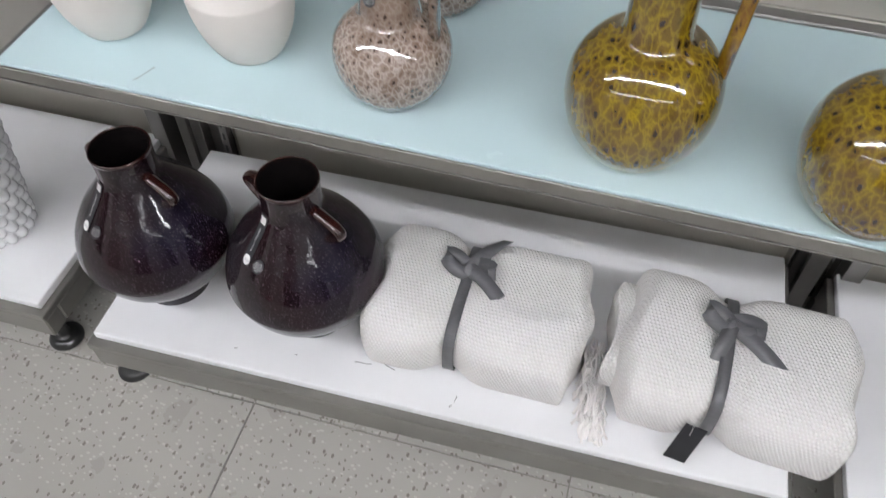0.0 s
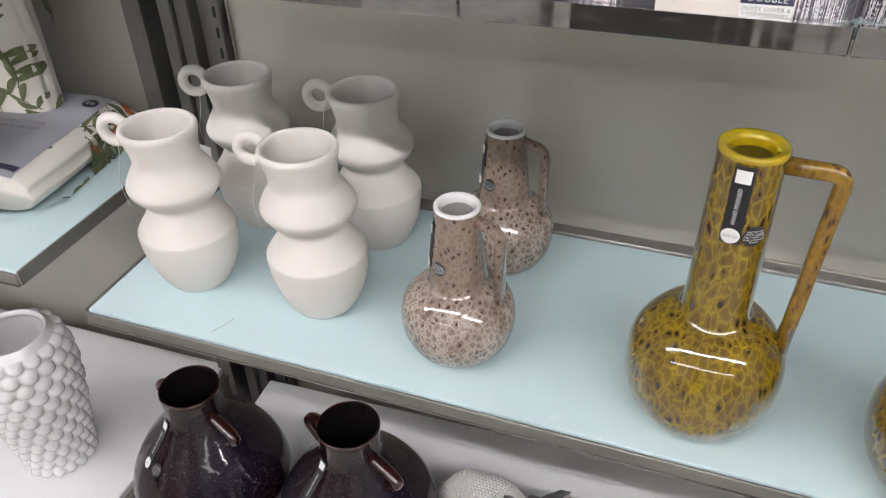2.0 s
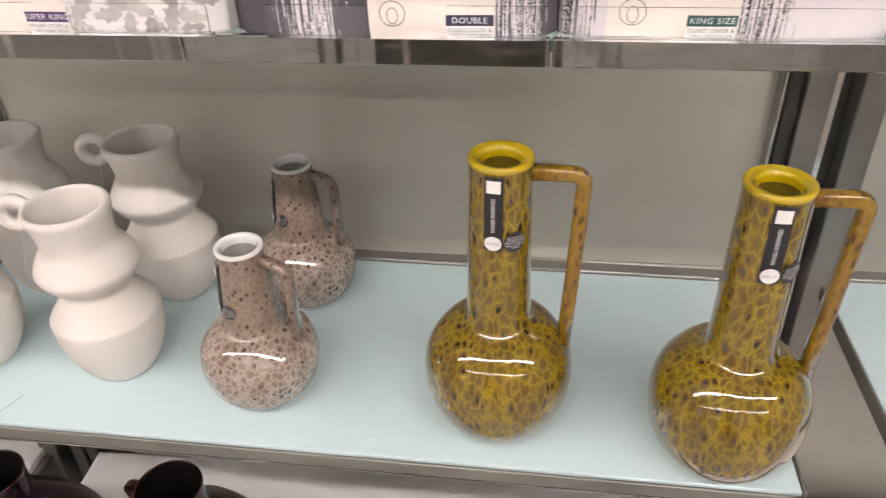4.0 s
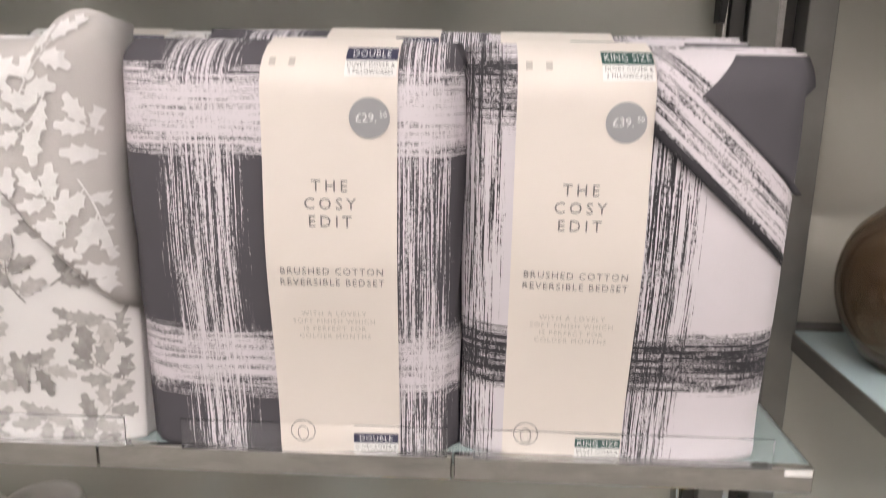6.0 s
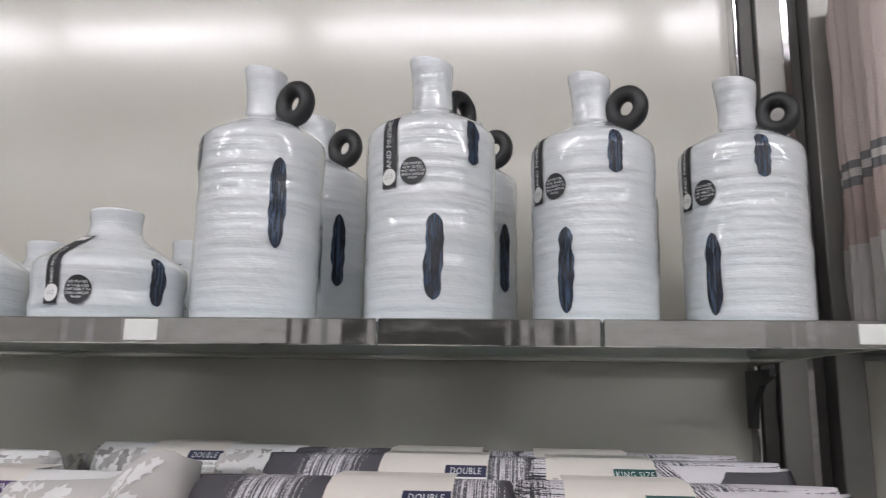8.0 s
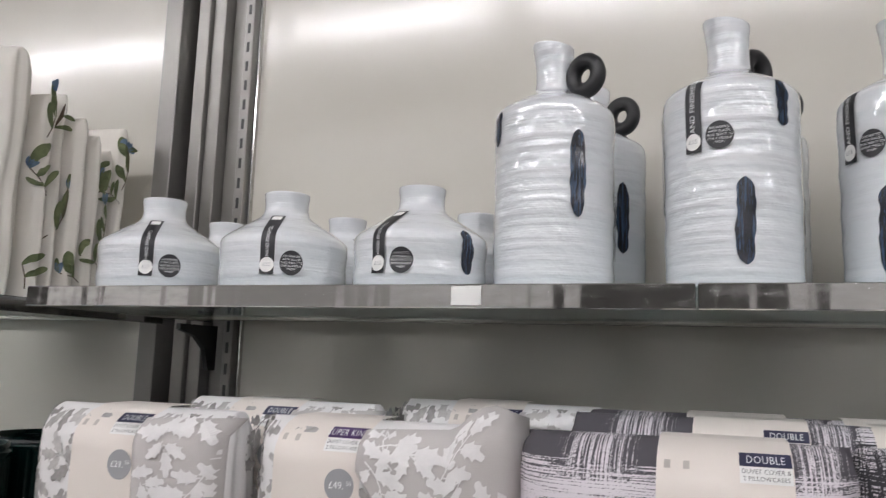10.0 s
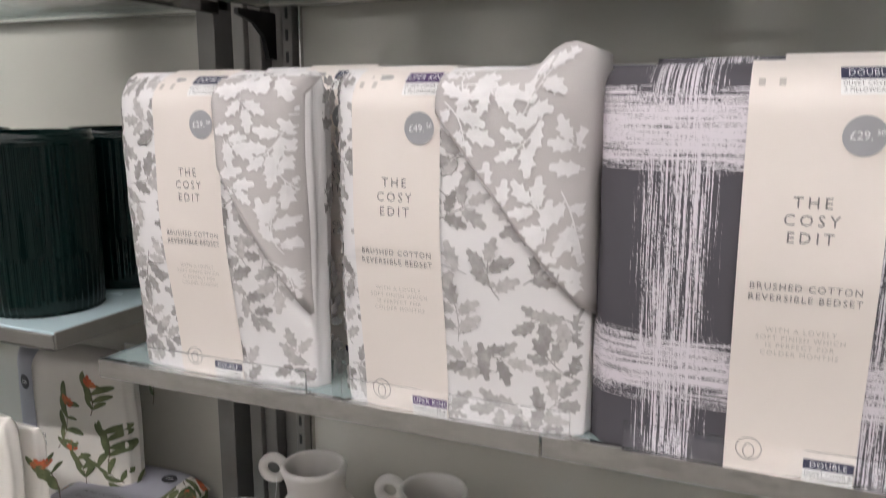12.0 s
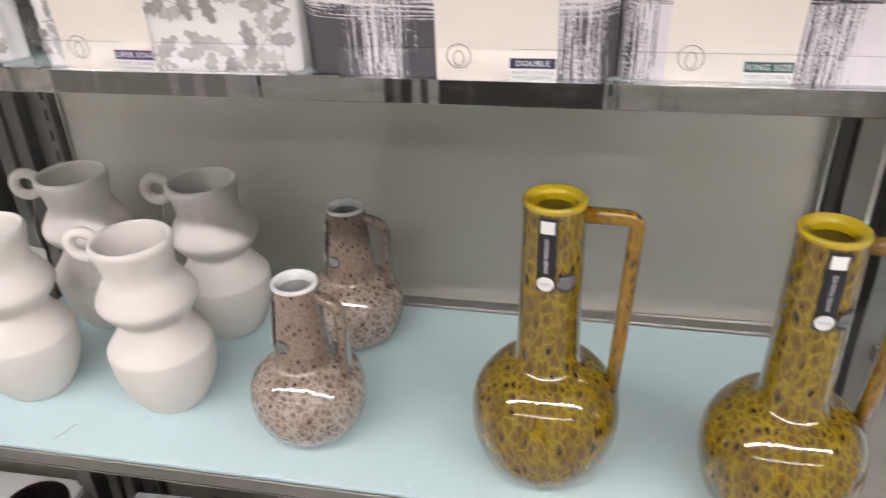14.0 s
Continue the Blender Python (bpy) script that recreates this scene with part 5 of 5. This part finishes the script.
top = max(range(len(prof)), key=lambda k: prof[k][1])
part("body", lathe(prof[:top + 1], 204, bobbles), M["white_gloss"], t)
part("inside", lathe(prof[top:], 72), M["white_gloss"], t, "smooth white inside")


def floral(fit, u0, u1, v0, v1, t, n, r, keep=lambda u, v: True):
    """Loose botanical print: stems with leaves, and flower heads in blue or coral."""
    greens, blooms, twigs = bmesh.new(), bmesh.new(), bmesh.new()
    for _ in range(n):
        u, v = r.uniform(u0, u1), r.uniform(v0, v1)
        if not keep(u, v):
            continue
        a = r.uniform(0.6, 2.5)
        L = r.uniform(0.05, 0.10)
        pts = [(u + L * f * math.cos(a + 0.5 * f), v + L * f * math.sin(a + 0.5 * f)) for f in (0, 0.25, 0.5, 0.75, 1)]
        pts = [q for q in pts if u0 < q[0] < u1 and v0 < q[1] < v1 and keep(*q)]
        if len(pts) > 1:
            stem(twigs, fit, pts, 0.0009)
        for q in pts[1:]:
            for s in (-1, 1):
                b = a + s * r.uniform(0.6, 1.1)
                l = r.uniform(0.022, 0.045)
                e = (q[0] + l * math.cos(b), q[1] + l * math.sin(b))
                if u0 < e[0] < u1 and v0 < e[1] < v1 and keep(*e):
                    leaf(greens, fit, q[0], q[1], b, l, 0.0, 0.105)
        if pts and r.random() < 0.8:
            for k in range(5):
                b = a + (k - 2) * 0.5
                l = r.uniform(0.014, 0.022)
                e = (pts[-1][0] + l * math.cos(b), pts[-1][1] + l * math.sin(b))
                if u0 < e[0] < u1 and v0 < e[1] < v1 and keep(*e):
                    leaf(blooms, fit, pts[-1][0], pts[-1][1], b, l, 0.0, 0.17)
    return greens, blooms, twigs


def floral_pack(x, y, z, w, h, d, seed, bloom, sleeve, turn=0.0, price="£69", flat=False, layers=0, sprigs=5):
    t = thing("floral_bedding_pack", "cream floral printed cotton bedding pack " + ("lying flat" if flat else "standing folded") + " in a sleeve", "bedding pack", (x, y, z), "floral bedding packs", turn=turn)
    if flat:
        t.matrix_basis = pose(x, y, z, -90, 0, 0) if turn == 0 else pose(x, y, z, 0, 0, turn) @ pose(0, 0, 0, -90, 0, 0)
    p = Pack(w, h, d * 0.9, d, seed)
    part("folded_cloth", p.body(), M["cream_cotton"], t)
    r = random.Random(seed)
    W = w / 2
    for k in range(layers):
        ww, hh = w - r.uniform(0.0, 0.016), h * r.uniform(0.72, 0.97)
        q = Pack(ww, hh, 0.016, 0.019, seed + k * 2.7)
        lay = part("fold_layer", q.body(), M["cream_cotton"], t)
        lay.location = (r.uniform(-0.004, 0.006), d + 0.018 + 0.036 * k, 0)
        g, bl, tw = floral(q.lay(0.0012), ww / 2 - 0.02, ww / 2 + 0.036, 0.006, hh - 0.012, t, 2, r)
        for nm, bb, mt in (("leaf_print", g, M["olive_print"]), ("flower_print", bl, bloom), ("stem_print", tw, M["brown_print"])):
            pr = part(nm, bb, mt, lay, smooth=False)
            pr["kind"] = "stuff"
    g, bl, tw = floral(p.lay(0.0012), -W, W + d * 1.9, 0.006, h - 0.012, t, sprigs, r)
    part("leaf_print", g, M["olive_print"], t, smooth=False)["kind"] = "stuff"
    part("flower_print", bl, bloom, t, smooth=False)["kind"] = "stuff"
    part("stem_print", tw, M["brown_print"], t, smooth=False)["kind"] = "stuff"
    if sleeve:
        b0, b1 = sleeve
        s_ = part("paper_band", sheet(b0, b1, 0.001, h - 0.001, p.lay(0.0026), 8, 30), M["lilac_card"], t, "pale grey paper sleeve")
        on = p.lay(0.0036)
        words_on(s_, "title", [("PURE COTTON", 0.0125, (b0 + b1) / 2 + 0.008, h * 0.50), ("DESIGN BEDSET", 0.0125, (b0 + b1) / 2 + 0.008, h * 0.50 - 0.016)], on, M["ink_dark"], 1.05)
        part("price_disc", disc(b1 - 0.022, h * 0.80, 0.014, on), M["black_card"], s_)
        words_on(s_, "price", [(price, 0.010, b1 - 0.022, h * 0.80)], p.lay(0.0044), M["ink_white"])
        part("foot_label", sheet(b1 - 0.042, b1 - 0.002, 0.012, 0.026, on, 4, 2), M["navy_card"], s_)
    return t


floral_pack(-0.862, 0.062, Z["top"] - 0.004, 0.262, 0.36, 0.040, 11, M["blue_print"], (-0.13, 0.055), 4, layers=6)
floral_pack(-0.955, 0.012, 0.7905, 0.270, 0.315, 0.026, 13, M["coral_print"], (-0.13, 0.02), 0, "£59", layers=1)
floral_pack(-0.985, 0.275, 0.7905, 0.260, 0.325, 0.045, 15, M["coral_print"], (-0.12, -0.06), 0, "£59", sprigs=10)
floral_pack(-0.866, 0.062, 0.8310, 0.240, 0.295, 0.040, 14, M["coral_print"], (-0.105, 0.095), 4, "£69", flat=True, sprigs=36)

# ---------------------------------------------------------------- the bay on the right
t = thing("globe_vase", "brown smoked glass globe vase on a glass shelf", "vase", (0.855, 0.245, 1.2255))
part("body", lathe(smooth_profile([(0, 0.003), (0.045, 0.0), (0.07, 0.012), (0.097, 0.055), (0.106, 0.105), (0.094, 0.155), (0.062, 0.192), (0.040, 0.205), (0.055, 0.19), (0.09, 0.15), (0.101, 0.105), (0.09, 0.055), (0.06, 0.02), (0, 0.016)], 4), 72), M["brown_glass"], t)
part("neck", lathe(smooth_profile([(0.0405, 0.205), (0.036, 0.225), (0.042, 0.24), (0.038, 0.241), (0.033, 0.225), (0.037, 0.205), (0.0405, 0.205)], 4), 48), M["brown_glass"], t)
m, nt, b = base("striped_wool", (0.5, 0.4, 0.36), 0.95, spec=0.1)
sep = nt.nodes.new("ShaderNodeSeparateXYZ")
nt.links.new(coords(nt), sep.inputs[0])
c = ramp(nt, calc(nt, "MULTIPLY", sep.outputs[2], 2.2), [(0.0, (0.52, 0.49, 0.47)), (0.24, (0.42, 0.33, 0.30)), (0.405, (0.17, 0.165, 0.17)), (0.43, (0.50, 0.47, 0.45)), (0.455, (0.17, 0.165, 0.17)), (0.48, (0.50, 0.42, 0.39))])
nt.nodes[-1].color_ramp.interpolation = "CONSTANT"
nt.links.new(c, b.inputs["Base Color"])
bump(nt, b, noise_tex(nt, coords(nt), 500.0), 0.5, 0.002)
M["striped_wool"] = m
for x, y, w, sd in ((0.768, 0.338, 0.075, 3), (0.840, 0.245, 0.230, 8)):
    t = thing("wool_throw", "pink and grey striped wool throw folded upright on shelf", "throw", (x, y, 1.7455), "striped throws")
    part("folded_cloth", Pack(w, 0.46, 0.014, 0.022, sd).body(), M["striped_wool"], t).location = (0, -0.02, 0)
    part("inner_fold", Pack(w - 0.008, 0.452, 0.014, 0.022, sd + 2).body(), M["striped_wool"], t).location = (0.003, 0.022, 0)

# ---------------------------------------------------------------- small marks of use
t = thing("hair_scratch", "thin dark scratch on the pale blue shelf", "scratch", (-0.387, -0.010, low_z(-0.387) + 0.0006))
part("line", sweep([(-0.007 + 0.015 * f, -0.005 + 0.034 * f - 0.004 * math.sin(3 * f), 0.0003) for f in (0, 0.25, 0.5, 0.75, 1)], oval(0.0004, 0.0002, 5)), M["ink_dark"], t)
for x, y, L, a in ((-0.100, -0.060, 0.030, 0.1), (-0.062, -0.052, 0.045, -0.35), (0.075, -0.085, 0.012, 1.4), (-0.33, -0.090, 0.006, 0.6), (-0.22, -0.075, 0.005, 0.2), (0.070, -0.10, 0.007, 1.1)):
    t = thing("scuff", "small dark scuff on the white deck board", "scuff", (x, y, deck_z(x) + 0.0003), "deck scuffs")
    part("mark", sweep([(L * (f - 0.5) * math.cos(a), L * (f - 0.5) * math.sin(a) + 0.001 * math.sin(7 * f), 0.0002) for f in (0, 0.3, 0.6, 1)], oval(0.0007, 0.0002, 5)), M["ink_dark"], t)

for x, w, h, z, y, label in ((-0.034, 0.031, 0.0095, Z["top"] - 0.0095, 0.0, "plain white paper sticker on the chrome shelf front"), (0.604, 0.026, 0.0085, Z["top"] - 0.0095, 0.0, "plain white paper sticker at the shelf's end"), (0.600, 0.024, 0.0030, Z["mid"] - 0.0030, -0.026, "plain white paper sticker at the shelf's end")):
    t = thing("price_sticker", label, "sticker", (x, y - 0.0046, z), "shelf stickers")
    part("paper", boxed(-w / 2, w / 2, -0.0004, 0.0004, -h, h, 0.0002, 1), M["white_card"], t, smooth=False)

# ---------------------------------------------------------------- floor tiles
tile = bpy.data.meshes.new("tile")
bm = boxed(-0.3035, 0.3035, -0.3035, 0.3035, -0.004, 0.0, 0.0006, 1)
bm.to_mesh(tile)
bm.free()
tile.materials.append(M["vinyl"])
for i in range(-10, 11):
    for j in range(-8, 7):
        o = new("tile", tile)
        o.parent = floor
        o.location = (-0.010 + 0.61 * i, -0.42 + 0.61 * j, FLOOR)
